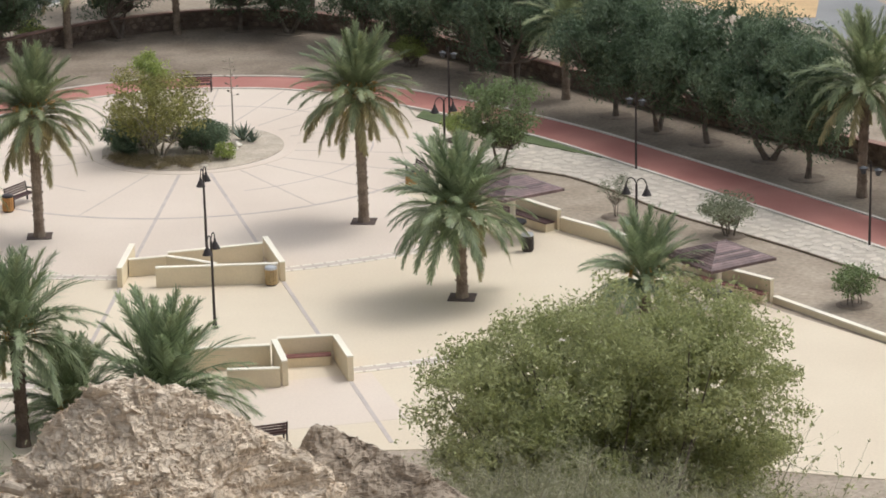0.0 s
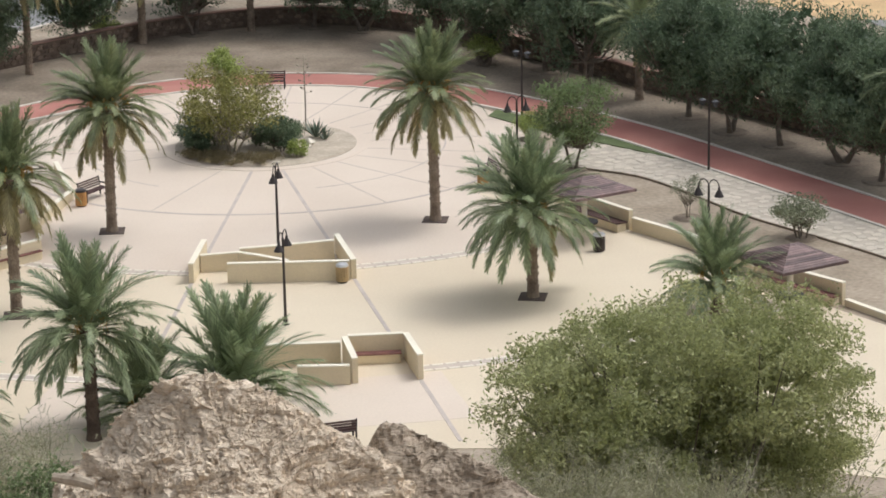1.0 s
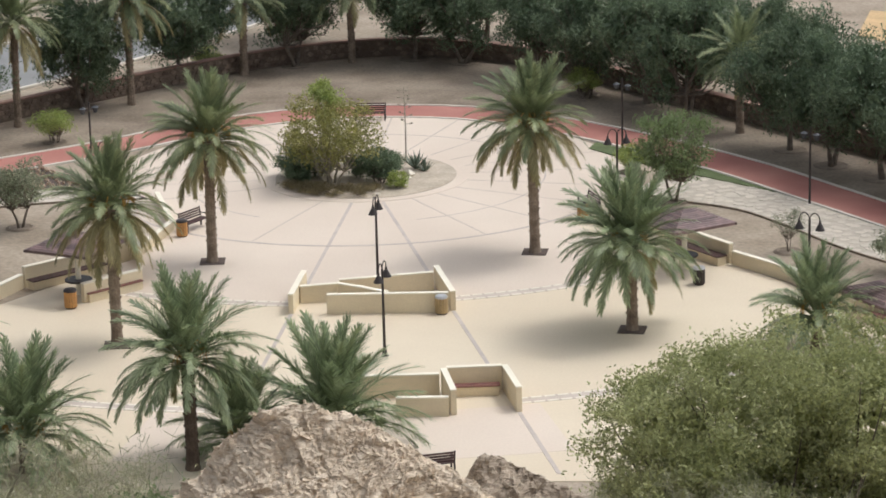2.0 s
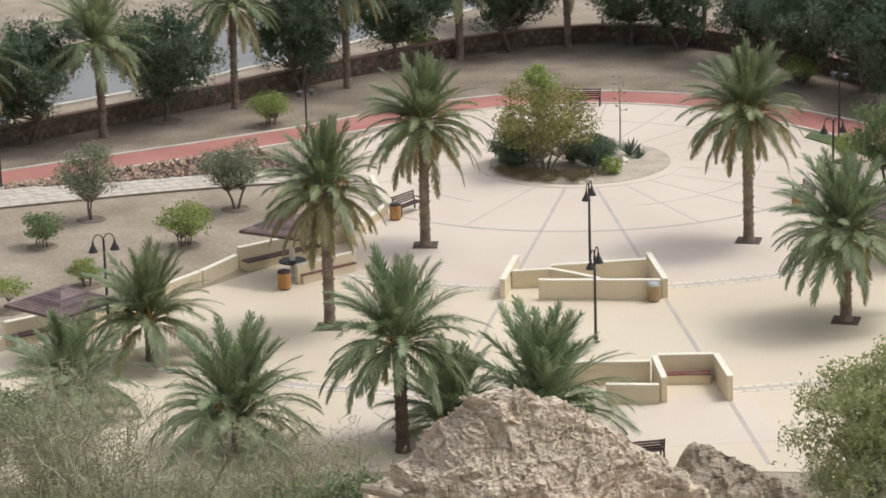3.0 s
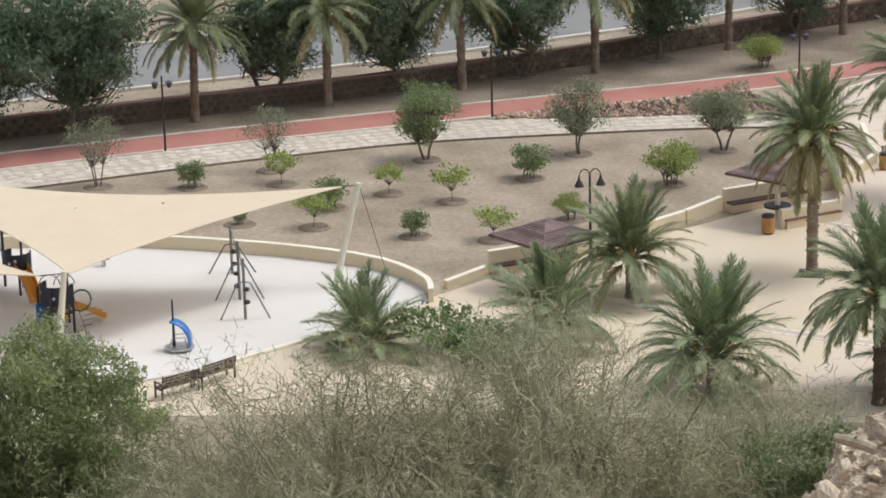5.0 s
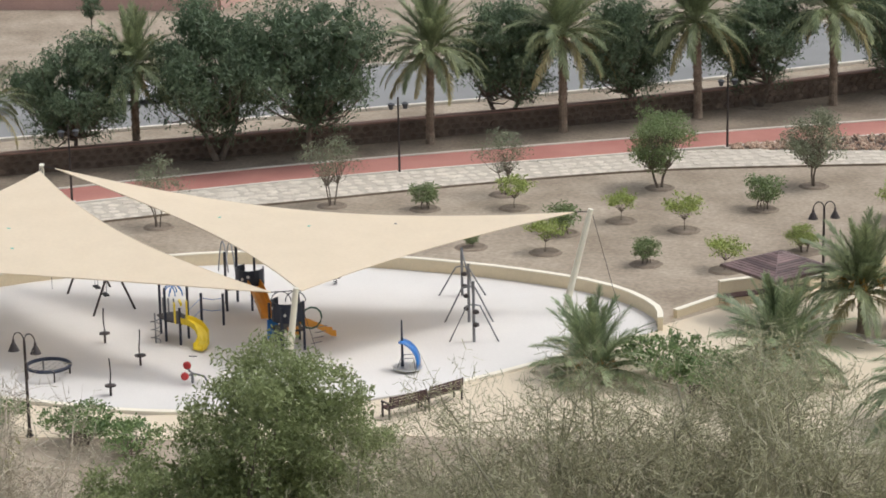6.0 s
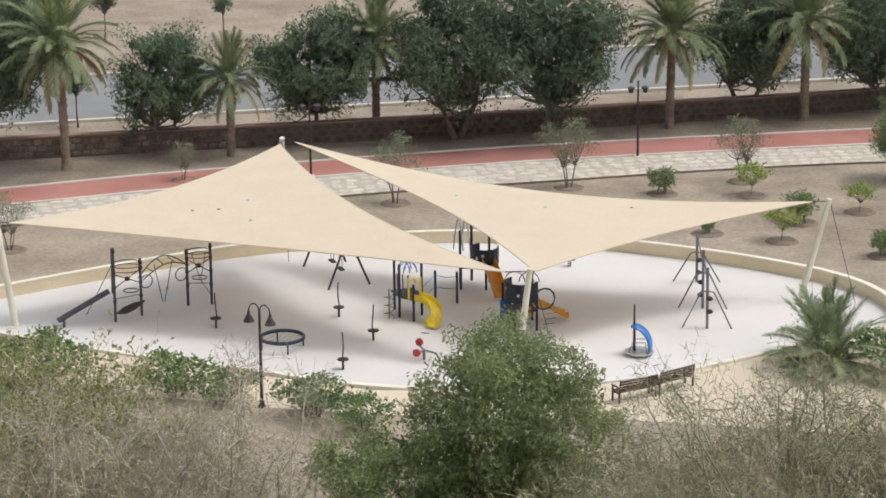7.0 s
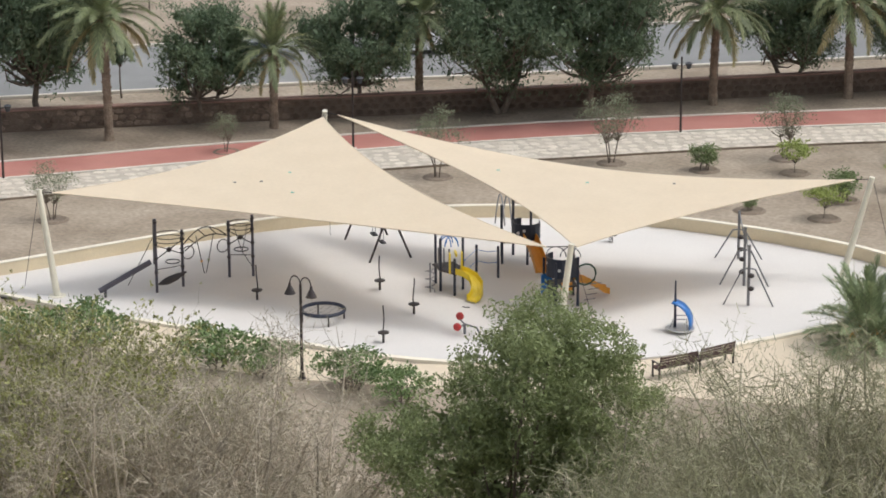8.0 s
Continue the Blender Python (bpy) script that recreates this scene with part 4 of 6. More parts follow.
def bin_(x, y, material, lid, label, s=1.0):
    t = thing("litter_bin", label, "litter bin", pose(x, y, 0) @ Matrix.Scale(s, 4), "litter bins")
    n = 14
    for k in range(n):
        a = 2 * math.pi * k / n
        b = Buf()
        b.box((0.255 * math.cos(a), 0.255 * math.sin(a), 0.40), (0.03, 0.10, 0.66), math.degrees(a))
        part("slat", b, material, t)
    b = Buf()
    b.tube([(0, 0, 0), (0, 0, 0.05), (0, 0, 0.72)], (0.22, 0.24, 0.24), 14)
    part("liner", b, DARK_METAL, t)
    b = Buf()
    b.tube([(0, 0, 0.72), (0, 0, 0.76), (0, 0, 0.84), (0, 0, 0.87)], (0.275, 0.29, 0.25, 0.14), 14)
    part("lid", b, lid, t)


bin_(-20.75, 131.2, BIN_ORANGE, DARK_METAL, "orange slatted litter bin with dark lid by a bench")
bin_(-24.0, 119.4, BIN_ORANGE, DARK_METAL, "orange slatted litter bin with dark lid by the shelter", 1.05)
bin_(-1.5, 134.1, BIN_ORANGE, DARK_METAL, "orange slatted litter bin with dark lid by a bench")
bin_(-7.5, 118.15, BIN_TAN, METAL_LIGHT, "tan slatted litter bin with a shiny metal lid")
bin_(3.78, 122.4, DARK_METAL, METAL_LIGHT, "dark litter bin with a shiny metal lid")


# ---- shelters: slatted pyramid roofs over seating bays ----
def pergola(x, y, rz, side=3.3, eave=2.35, top=2.95):
    t = thing("shelter", "red-brown slatted pyramid roof on a pale post", "shelter", pose(x, y, 0, 0, 0, rz), "shelters")
    b = Buf()
    b.tube([(0, 0, 0), (0, 0, top - 0.15)], (0.13, 0.13), 10)
    part("post", b, WALL_CAP, t)
    b = Buf()
    b.tube([(0, 0, 0.66), (0, 0, 0.74)], (0.62, 0.62), 16)
    part("round_table", b, DARK_METAL, t, "dark round table fixed to the post")
    h = side / 2
    for k in range(4):
        a = radians(90 * k)
        ca, sa = math.cos(a), math.sin(a)
        b = Buf()
        b.tube([(0, 0, top - 0.05), (ca * h - sa * h, sa * h + ca * h, eave - 0.05)], (0.06, 0.06), 4)
        part("hip_rafter", b, ROOF_WOOD, t)
        n = 12
        for j in range(n):
            s0 = (j + 0.6) / n
            z = top + (eave - top) * s0
            w = 2 * h * s0
            b = Buf()
            d = h * s0
            v = np.array([(d - 0.05, -w / 2 + 0.05, z + 0.03), (d + 0.06, -w / 2 - 0.05, z - 0.01), (d + 0.06, w / 2 + 0.05, z - 0.01), (d - 0.05, w / 2 - 0.05, z + 0.03)])
            v = np.concatenate([v, v - (0, 0, 0.04)])
            v = np.stack([v[:, 0] * ca - v[:, 1] * sa, v[:, 0] * sa + v[:, 1] * ca, v[:, 2]], 1)
            b.add(v, [(0, 1, 2, 3), (7, 6, 5, 4), (0, 4, 5, 1), (1, 5, 6, 2), (2, 6, 7, 3), (3, 7, 4, 0)])
            part("roof_slat", b, ROOF_WOOD, t)
        b = Buf()
        c = np.array((h * ca, h * sa, eave - 0.06))
        b.box(c, (0.07, side + 0.1, 0.12), math.degrees(a))
        part("fascia", b, ROOF_WOOD, t)


pergola(-24.0, 121.5, -23)
pergola(-31.4, 109.5, -32)
pergola(3.2, 124.8, 33)
pergola(11.4, 113.1, 32)


def wall_bench(pts, n=4, depth=0.45, label="red-brown slatted seat on a cream plinth", wood=None):
    """A slatted seat along a wall, from plan point to plan point; the seat lies to the right of the line."""
    p, q = np.array(pts[0]), np.array(pts[1])
    ln, ang = np.linalg.norm(q - p), math.degrees(math.atan2(*(q - p)[::-1]))
    t = thing("wall_seat", label, "bench", pose(*(p + q) / 2, 0, 0, 0, ang), "wall seats")
    b = Buf()
    b.box((0, -depth / 2 - 0.14, 0.19), (ln - 0.1, depth - 0.1, 0.4))
    part("plinth", b, WALL_PAINT, t)
    for k in range(n):
        b = Buf()
        b.box((0, -0.16 - (k + 0.5) * depth / n, 0.42), (ln, depth / n - 0.02, 0.05))
        part("seat_slat", b, wood or BROWN_WOOD, t)


wall_bench(((-6.45, 107.35), (-4.6, 107.55)))
wall_bench(((-26.7, 122.6), (-23.75, 125.5)), 5, 0.6, "dark brown slatted seat along the bay's wall", BENCH_WOOD)
wall_bench(((-23.7, 120.5), (-21.6, 122.6)), label="slatted seat beside the shelter's table")
wall_bench(((-34.3, 111.0), (-31.5, 113.6)), 5, 0.6, "dark brown slatted seat along the bay's wall", BENCH_WOOD)
wall_bench(((2.9, 128.9), (5.3, 125.7)), 5, 0.6, "dark brown slatted seat along the bay's wall", BENCH_WOOD)
wall_bench(((10.5, 117.4), (13.7, 114.0)))

# ---- shade sails ----
MAST, NEAR, LEFT, RIGHT = np.array((-63.2, 104.2, 5.25)), np.array((-46.2, 94.3, 4.15)), np.array((-68.75, 90.6, 4.3)), np.array((-39.05, 107.9, 4.4))


TEAL = mat("teal_patch", (0.18, 0.55, 0.45), 0.8, 0.05, 3, 20, 0)


def sail(name, a, b_, c, label, sag, edges, patches):
    """A triangular cloth of real thickness with a hem; each edge (ab, ac, bc) is drawn inwards and hangs by its own amounts."""
    n = 26
    v, idx = [], {}
    for i in range(n + 1):
        for j in range(n + 1 - i):
            u, w = i / n, j / n
            t = 1 - u - w
            p = a * t + b_ * u + c * w
            drop, move = sag * 27 * u * w * t, np.zeros(3)
            for (pull, hang), e, far, o in zip(edges, (4 * t * u, 4 * t * w, 4 * u * w), (w, u, t), (c, b_, a)):
                e *= (1 - far) ** 2
                move = move + (o - p) * pull * e * (1 - far)
                drop += hang * e
            p = p + move
            p[2] -= drop
            idx[i, j] = len(v)
            v.append(p)
    f = []
    for i in range(n):
        for j in range(n - i):
            f.append((idx[i, j], idx[i + 1, j], idx[i, j + 1]))
            if j < n - i - 1:
                f.append((idx[i + 1, j], idx[i + 1, j + 1], idx[i, j + 1]))
    m = len(v)
    b = Buf()
    b.add(v + [p - np.array((0, 0, 0.02)) for p in v], f + [tuple(k + m for k in q[::-1]) for q in f])
    t = thing(name, label, "shade sail")
    part("cloth", b, SAIL, t, "", True)
    for e in ([idx[i, 0] for i in range(n + 1)], [idx[0, j] for j in range(n + 1)], [idx[i, n - i] for i in range(n + 1)]):
        b = Buf()
        b.tube([v[k] - np.array((0, 0, 0.01)) for k in e], [0.025] * len(e), 5)
        part("hem", b, SAIL, t)
    for i, j, m_ in patches:
        c = v[idx[i, j]]
        b = Buf()
        b.box(c + np.array((0, 0, 0.02)), (0.12, 0.12, 0.012), 30)
        part("patch", b, m_, t, "small sewn patch on the cloth")
    return t


corners = (tuple(np.array(p) for p in ((-63.13, 103.89, 5.16), (-68.24, 90.82, 4.3), (-47.4, 94.57, 3.91))),
           tuple(np.array(p) for p in ((-62.46, 104.07, 5.3), (-39.88, 108.15, 4.25), (-46.39, 95.11, 3.91))))
sail("shade_sail", *corners[0], "large beige triangular shade sail over the playground", 0.1, ((0.05, 0.15), (0.07, 0.13), (0.06, 0.225)), ((8, 6, TEAL), (11, 6, LANTERN), (13, 5, LANTERN), (10, 9, TEAL)))
sail("shade_sail", *corners[1], "beige triangular shade sail over the playground", 0.1, ((0.08, 0.6), (0.09, 0.29), (0.04, 0.11)), ((4, 8, TEAL), (9, 8, TEAL), (15, 5, LANTERN)))
for base, top, ties in (((-67.9, 90.4, 0), LEFT, (0,)), ((-40.1, 107.5, 0), RIGHT, (1,)), ((-46.7, 94.1, 0), NEAR, (0, 1)), ((-64.3, 105.6, 0), MAST, (0, 1))):
    t = thing("sail_pole", "leaning cream steel pole holding the shade sails", "pole", None, "sail poles")
    base, top = np.array(base, float), np.array(top) + (0, 0, 0.12)
    b = Buf()
    b.tube([base, top], (0.15, 0.115), 14)
    part("shaft", b, STEEL_CREAM, t)
    b = Buf()
    b.tube([base - (0, 0, 0.05), base + (0, 0, 0.05)], (0.36, 0.36), 12)
    part("footing", b, STEEL_CREAM, t)
    out = (top - base) * (1, 1, 0)
    b = Buf()
    b.tube([top, top * (1, 1, 0) + out / (np.linalg.norm(out) + 1e-6) * 1.2], (0.012, 0.012), 5)
    part("stay_cable", b, DARK_METAL, t)
    for s in ties:
        c = min(corners[s], key=lambda q: np.linalg.norm(q - top))
        b = Buf()
        b.tube([top - (0, 0, 0.1), c], (0.02, 0.02), 5)
        part("tie", b, DARK_METAL, t)


# ---- foreground on the hillside ----


def rockmat(name, dark, mid, pale):
    """Splintered layered rock: slanting streaks in colour and relief, over coarse patches."""
    m = mat(name, mid, 0.95, 0.2, 1.2, 9.0, 0, island=0.14)
    N, L = m.node_tree.nodes, m.node_tree.links
    b = N["Principled BSDF"]
    tc, mp = N.new("ShaderNodeTexCoord"), N.new("ShaderNodeMapping")
    mp.inputs["Rotation"].default_value, mp.inputs["Scale"].default_value = (0.5, 0.75, 0.3), (4.5, 6.0, 21.0)
    L.new(tc.outputs["Object"], mp.inputs["Vector"])
    st = N.new("ShaderNodeTexNoise")
    st.inputs["Scale"].default_value, st.inputs["Detail"].default_value, st.inputs["Distortion"].default_value = 1.0, 6, 1.4
    L.new(mp.outputs[0], st.inputs["Vector"])
    ramp = N.new("ShaderNodeValToRGB")
    e = ramp.color_ramp.elements
    e[0].position, e[0].color = 0.33, (*dark, 1)
    e[1].position, e[1].color = 0.68, (*pale, 1)
    k = e.new(0.46)
    k.color = (*mid, 1)
    L.new(st.outputs["Fac"], ramp.inputs["Fac"])
    hs = [n for n in N if n.bl_idname == "ShaderNodeHueSaturation"][0]
    mix = N.new("ShaderNodeMix")
    mix.data_type = "RGBA"
    mix.inputs["Factor"].default_value = 0.6
    L.new(hs.outputs[0], mix.inputs["A"])
    L.new(ramp.outputs[0], mix.inputs["B"])
    L.new(mix.outputs["Result"], b.inputs["Base Color"])
    bp = N.new("ShaderNodeBump")
    bp.inputs["Strength"].default_value, bp.inputs["Distance"].default_value = 0.9, 0.07
    L.new(st.outputs["Fac"], bp.inputs["Height"])
    L.new(bp.outputs[0], b.inputs["Normal"])
    return m


ROCK = rockmat("layered_tan_rock", (0.38, 0.285, 0.20), (0.65, 0.535, 0.405), (0.83, 0.72, 0.58))
ROCK_DARK = rockmat("dark_brown_rock", (0.17, 0.13, 0.09), (0.35, 0.28, 0.21), (0.52, 0.43, 0.33))


def ridged(p):
    """Broken, crumbling layers: folded noise, partly stretched along a slanting bedding."""
    warp = noise.noise_vector(p * 1.1) * 0.55
    q = Vector((p.x * 0.85 + p.z * 0.5, p.y * 0.9, p.z * 0.9 - p.x * 0.5)) + warp * 0.5
    a = noise.noise(Vector((q.x * 1.5, q.y * 1.5, q.z * 3.0)))
    b = noise.noise(Vector((q.x * 4.6, q.y * 4.6, q.z * 8.5)) + warp * 1.5)
    c = noise.noise(p * 13 + warp * 3)
    d = noise.cell(Vector((q.x * 4.2, q.y * 4.2, q.z * 7)) + warp)
    e = noise.cell(p * 11 + warp * 4)
    f = noise.noise(Vector((q.x * 16, q.y * 16, q.z * 34)) + warp * 4)
    return (0.5 - abs(a)) * 0.20 + (0.5 - abs(b)) * 0.07 + (0.5 - abs(c)) * 0.035 + (0.5 - abs(f)) * 0.05 + d * 0.045 + e * 0.015


def outcrop(name, peak, left, right, front, back, nx, ny, x0, x1, y0, y1, material, label, amount=1.0, flakes=2600):
    """A rock mound: a peak with slopes to all sides, roughened by broken layers."""
    b = Buf()
    v = []
    for j in range(ny + 1):
        for i in range(nx + 1):
            x, y = x0 + (x1 - x0) * i / nx, y0 + (y1 - y0) * j / ny
            dx, dy = x - peak[0], y - peak[1]
            z = peak[2]
            z -= left[0] * abs(dx) ** left[1] if dx < 0 else right[0] * dx ** right[1]
            z -= front[0] * abs(dy) ** front[1] if dy < 0 else back[0] * dy ** back[1]
            p = Vector((x, y, z))
            n = ridged(p) * amount
            big = noise.noise(p * 0.9 + Vector((7, 0, 0))) * 0.22 * amount
            out = Vector((dx * 0.35, -0.75, 0.62)).normalized()
            q = p + out * (n + big - 0.2 * amount)
            v.append(tuple(q))
    f = [(j * (nx + 1) + i, j * (nx + 1) + i + 1, (j + 1) * (nx + 1) + i + 1, (j + 1) * (nx + 1) + i) for j in range(ny) for i in range(nx)]
    b.add(v, f)
    face = part(name, b, material, OUTCROP, label)
    splinters(face, np.array(v).reshape(ny + 1, nx + 1, 3), material, flakes)
    return face


def splinters(face, grid, material, count):
    """Angular flakes that stand proud of the rock along its winding beds."""
    rnd = np.random.RandomState(count)
    b = Buf()
    ny, nx = grid.shape[:2]
    ii, jj = rnd.randint(1, nx - 1, count), rnd.randint(1, ny - 1, count)
    size = 0.018 + 0.06 * rnd.rand(count) ** 4
    box = np.array([(i, j, k) for i in (-1, 1) for j in (-1, 1) for k in (-1, 1)], float)
    quads = [(0, 1, 3, 2), (4, 6, 7, 5), (0, 4, 5, 1), (2, 3, 7, 6), (0, 2, 6, 4), (1, 5, 7, 3)]
    for i, j, s in zip(ii, jj, size):
        p = grid[j, i]
        n = np.cross(grid[j, i + 1] - grid[j, i - 1], grid[j + 1, i] - grid[j - 1, i])
        n /= np.linalg.norm(n) + 1e-9
        w = noise.noise_vector(Vector(p * 0.9)) * 1.1
        d = np.array((0.55 + w.x, -0.25 + w.y, -0.7 + w.z)) + rnd.uniform(-0.35, 0.35, 3)
        d -= n * d.dot(n) * 0.93
        d /= np.linalg.norm(d) + 1e-9
        a = np.cross(n + rnd.uniform(-0.35, 0.35, 3), d)
        a /= np.linalg.norm(a) + 1e-9
        c = np.cross(d, a)
        q = box * (s, s * rnd.uniform(0.2, 0.5), s * rnd.uniform(0.08, 0.2))
        q[4:, 1:] *= rnd.uniform(0.2, 0.8, 2)
        q += rnd.uniform(-0.12, 0.12, (8, 3)) * s
        b.add(p + n * s * 0.01 + q[:, :1] * d + q[:, 1:2] * a + q[:, 2:] * c, quads)
    ob = part("splinter_crust", b, material, face)
    ob["kind"] = "stuff"


OUTCROP = thing("rock_outcrop", "rough layered tan rock outcrop on the slope", "rock")
outcrop("main_face", (-3.5, 30.1, 25.8), (0.5, 1.7), (0.36, 1.55), (0.85, 1.05), (1.3, 1.2), 360, 170, -6.4, 0.4, 27.5, 31.3, ROCK, "splintered tan rock face", flakes=16000)
outcrop("ridge", (-1.5, 30.6, 25.05), (1.6, 1.2), (0.5, 1.2), (1.0, 1.0), (1.4, 1.2), 150, 90, -2.5, 1.6, 28.6, 31.9, ROCK_DARK, "dark brown weathered rock ridge beside the outcrop", 0.8)
BANK = (-4.9, 29.4, 24.5)


def bank_z(x, y):
    dx, dy = x - BANK[0], y - BANK[1]
    z = BANK[2] - (0.8 * abs(dx) ** 1.1 if dx < 0 else 0.2 * dx ** 1.3)
    return z - (0.6 * abs(dy) ** 1.05 if dy < 0 else 1.1 * dy ** 1.1)


outcrop("rubble_bank", BANK, (0.8, 1.1), (0.2, 1.3), (0.6, 1.05), (1.1, 1.1), 150, 110, -7.6, -3.9, 26.6, 31.4, ROCK, "bank of broken stone and earth below the outcrop", 0.75)
rnd = random.Random(5)
for k in range(150):
    x, y = rnd.uniform(-6.9, -4.25), rnd.uniform(27.4, 30.2)
    s = rnd.choice((0.08, 0.12, 0.16, 0.22, 0.32))
    boulder("loose_rock", x, y - 0.06, bank_z(x, y) + s * 0.10, (s * rnd.uniform(1, 2.2), s * rnd.uniform(0.8, 1.3), s * rnd.uniform(0.4, 0.8)), k, (ROCK, ROCK_DARK, ROCK, ROCK)[k % 4], "broken angular slab lying below the outcrop" if s > 0.15 else "small broken stone lying below the outcrop", "rock", "loose rocks",
            (rnd.uniform(-35, 35), rnd.uniform(-35, 35), rnd.uniform(0, 360)))


b = Buf()
b.tube([(0, 0, 0), (0.12, 0.01, -0.025), (0.3, 0.0, -0.05), (0.46, -0.02, -0.10)], (0.045, 0.062, 0.07, 0.06), 9)
b.tube([(0.2, 0.0, -0.02), (0.26, -0.05, 0.05)], (0.02, 0.012), 5)
wood = tagged(part("log", b, mat("weathered_grey_wood", (0.27, 0.22, 0.165), 0.9, 0.2, 4, 30, 0.5, col2=(0.42, 0.35, 0.27))), "short weathered pale log lying against the outcrop", "log")
wood.location = (-5.08, 29.02, 24.98)


def thicket_meshes(seed, width, depth, h, stems, twigs, twig_mat, leaf_mat, n_leaf, leaf=0.03, thick=0.006, droop=0.3, slim=0.5):
    """A thorny thicket: stems that fork into very many thin, bending twigs, with few small leaves."""
    rnd = np.random.RandomState(seed)
    sb, tb, lb = Buf(), Buf(), Buf()
    tips = []
    for k in range(stems):
        foot = np.array((rnd.uniform(-0.5, 0.5) * width * 0.8, rnd.uniform(-0.5, 0.5) * depth * 0.8, -0.2))
        hh = 0.88 * h * (1 - 0.45 * abs(foot[0] / width * 2) ** 2) * rnd.uniform(0.75, 1.0)
        d = np.array((foot[0] / width * 0.9 + rnd.uniform(-0.45, 0.45), rnd.uniform(-0.5, 0.5), 1.0))
        d /= np.linalg.norm(d)
        pts = [foot]
        for s in range(6):
            d = d + rnd.normal(size=3) * 0.16
            d /= np.linalg.norm(d)
            pts.append(pts[-1] + d * hh / 6)
        pts = np.array(pts)
        sb.tube(pts, np.linspace(0.03, 0.008, 7) * (1 + h / 8), 5, False)
        for s in (2, 3, 4, 5, 5, 6, 6):
            tips.append((pts[s], d))
    tips_p = np.array([t[0] for t in tips])
    m = 4
    idx = rnd.randint(len(tips), size=twigs)
    start = tips_p[idx] + rnd.normal(size=(twigs, 3)) * 0.10
    dirs = unit(twigs, rnd) * 0.8
    dirs[:, 2] = np.abs(dirs[:, 2]) * 0.9 + 0.15
    dirs[:, 0] += start[:, 0] / width
    dirs /= np.linalg.norm(dirs, axis=1)[:, None]
    ln = rnd.uniform(0.35, 1.15, twigs) * h / 5
    lines = [start]
    d = dirs
    for s in range(m - 1):
        d = d + rnd.normal(size=(twigs, 3)) * 0.3 - np.array((0, 0, droop * s / m * 0.3))
        d /= np.linalg.norm(d, axis=1)[:, None]
        lines.append(lines[-1] + d * (ln / (m - 1))[:, None])
    P = np.stack(lines, 1)
    rad = np.linspace(1.0, 0.35, m) * thick
    ax = unit(twigs, rnd)
    bx = unit(twigs, rnd)
    ring = []
    for j in range(3):
        a = 2 * np.pi * j / 3
        ring.append(P + (ax * np.cos(a) + bx * np.sin(a))[:, None, :] * rad[None, :, None])
    V = np.stack(ring, 2).reshape(-1, 3)          # twig, step, side
    base = np.arange(twigs)[:, None, None] * m * 3 + np.arange(m - 1)[None, :, None] * 3
    j = np.arange(3)[None, None, :]
    F = np.stack([base + j, base + (j + 1) % 3, base + 3 + (j + 1) % 3, base + 3 + j], -1).reshape(-1, 4)
    tb.add(V, F)
    q = P[rnd.randint(twigs, size=n_leaf), rnd.randint(1, m, size=n_leaf)] + rnd.normal(size=(n_leaf, 3)) * (0.07 if slim < 0.2 else 0.025)
    leaves(lb, q, leaf, rnd, slim, -0.3 if slim < 0.2 else 0.0)
    return sb.mesh("stem", twig_mat), tb.mesh("twig", twig_mat), lb.mesh("foliage", leaf_mat)


def thicket(label, meshes, x, y, z, rz=0.0, s=1.0):
    t = thing("thicket", label, "bush", pose(x, y, z, 0, 0, rz) @ Matrix.Scale(s, 4), "hillside thickets")
    for nm, me in zip(("stem", "twig", "foliage"), meshes):
        ob = part(nm, me, None, t)
        ob["kind"] = "stuff"


TWIG_GREY = mat("grey_olive_twig", (0.31, 0.285, 0.19), 0.9, 0.2, 1.0, 20, 0, col2=(0.48, 0.45, 0.325), island=0.35)
TWIG_BROWN = mat("brownish_twig", (0.40, 0.345, 0.265), 0.9, 0.2, 1.0, 20, 0, col2=(0.60, 0.53, 0.43), island=0.35)
LEAF_DRAB = leafmat("drab_olive_leaf", (0.285, 0.28, 0.16), (0.45, 0.44, 0.275), 0.35)
LEAF_DRY = leafmat("dry_brown_twiglet", (0.34, 0.30, 0.21), (0.53, 0.475, 0.355), 0.35)
LEAF_YELLOW = leafmat("yellow_olive_leaf", (0.25, 0.26, 0.085), (0.36, 0.36, 0.14))
TH = thicket_meshes(300, 4.6, 3.0, 4.6, 70, 2300, TWIG_GREY, LEAF_DRAB, 19000, 0.18, 0.0065, slim=0.06)
for x, y, z, s, rz in ((-12.1, 34.0, 20.0, 0.97, 0), (-9.8, 34.8, 20.2, 1.02, 140), (-7.7, 35.3, 19.7, 0.9, 250), (-15.1, 33.0, 18.4, 0.86, 70), (-13.9, 34.2, 18.7, 0.93, 110), (-11.2, 32.4, 19.2, 0.95, 200), (-17.0, 34.6, 16.3, 0.95, 20), (-14.0, 31.6, 18.9, 0.9, 300), (-8.9, 33.2, 19.5, 0.85, 30)):
    thicket("dense grey-olive thorny thicket of thin twigs on the slope", TH, x, y, z, rz + math.degrees(math.atan2(-x, y)), s)
TB = thicket_meshes(301, 4.4, 3.0, 4.6, 70, 2700, TWIG_BROWN, LEAF_DRY, 17000, 0.18, 0.0065, slim=0.06)
for x, y, z, s, rz in ((-24.3, 37.5, 16.75, 1.0, 0), (-22.6, 36.0, 15.3, 0.95, 120), (-26.3, 35.6, 16.9, 0.95, 220), (-20.6, 37.2, 15.0, 0.9, 30)):
    thicket("brownish leafless thorny thicket on the slope", TB, x, y, z, rz, s)
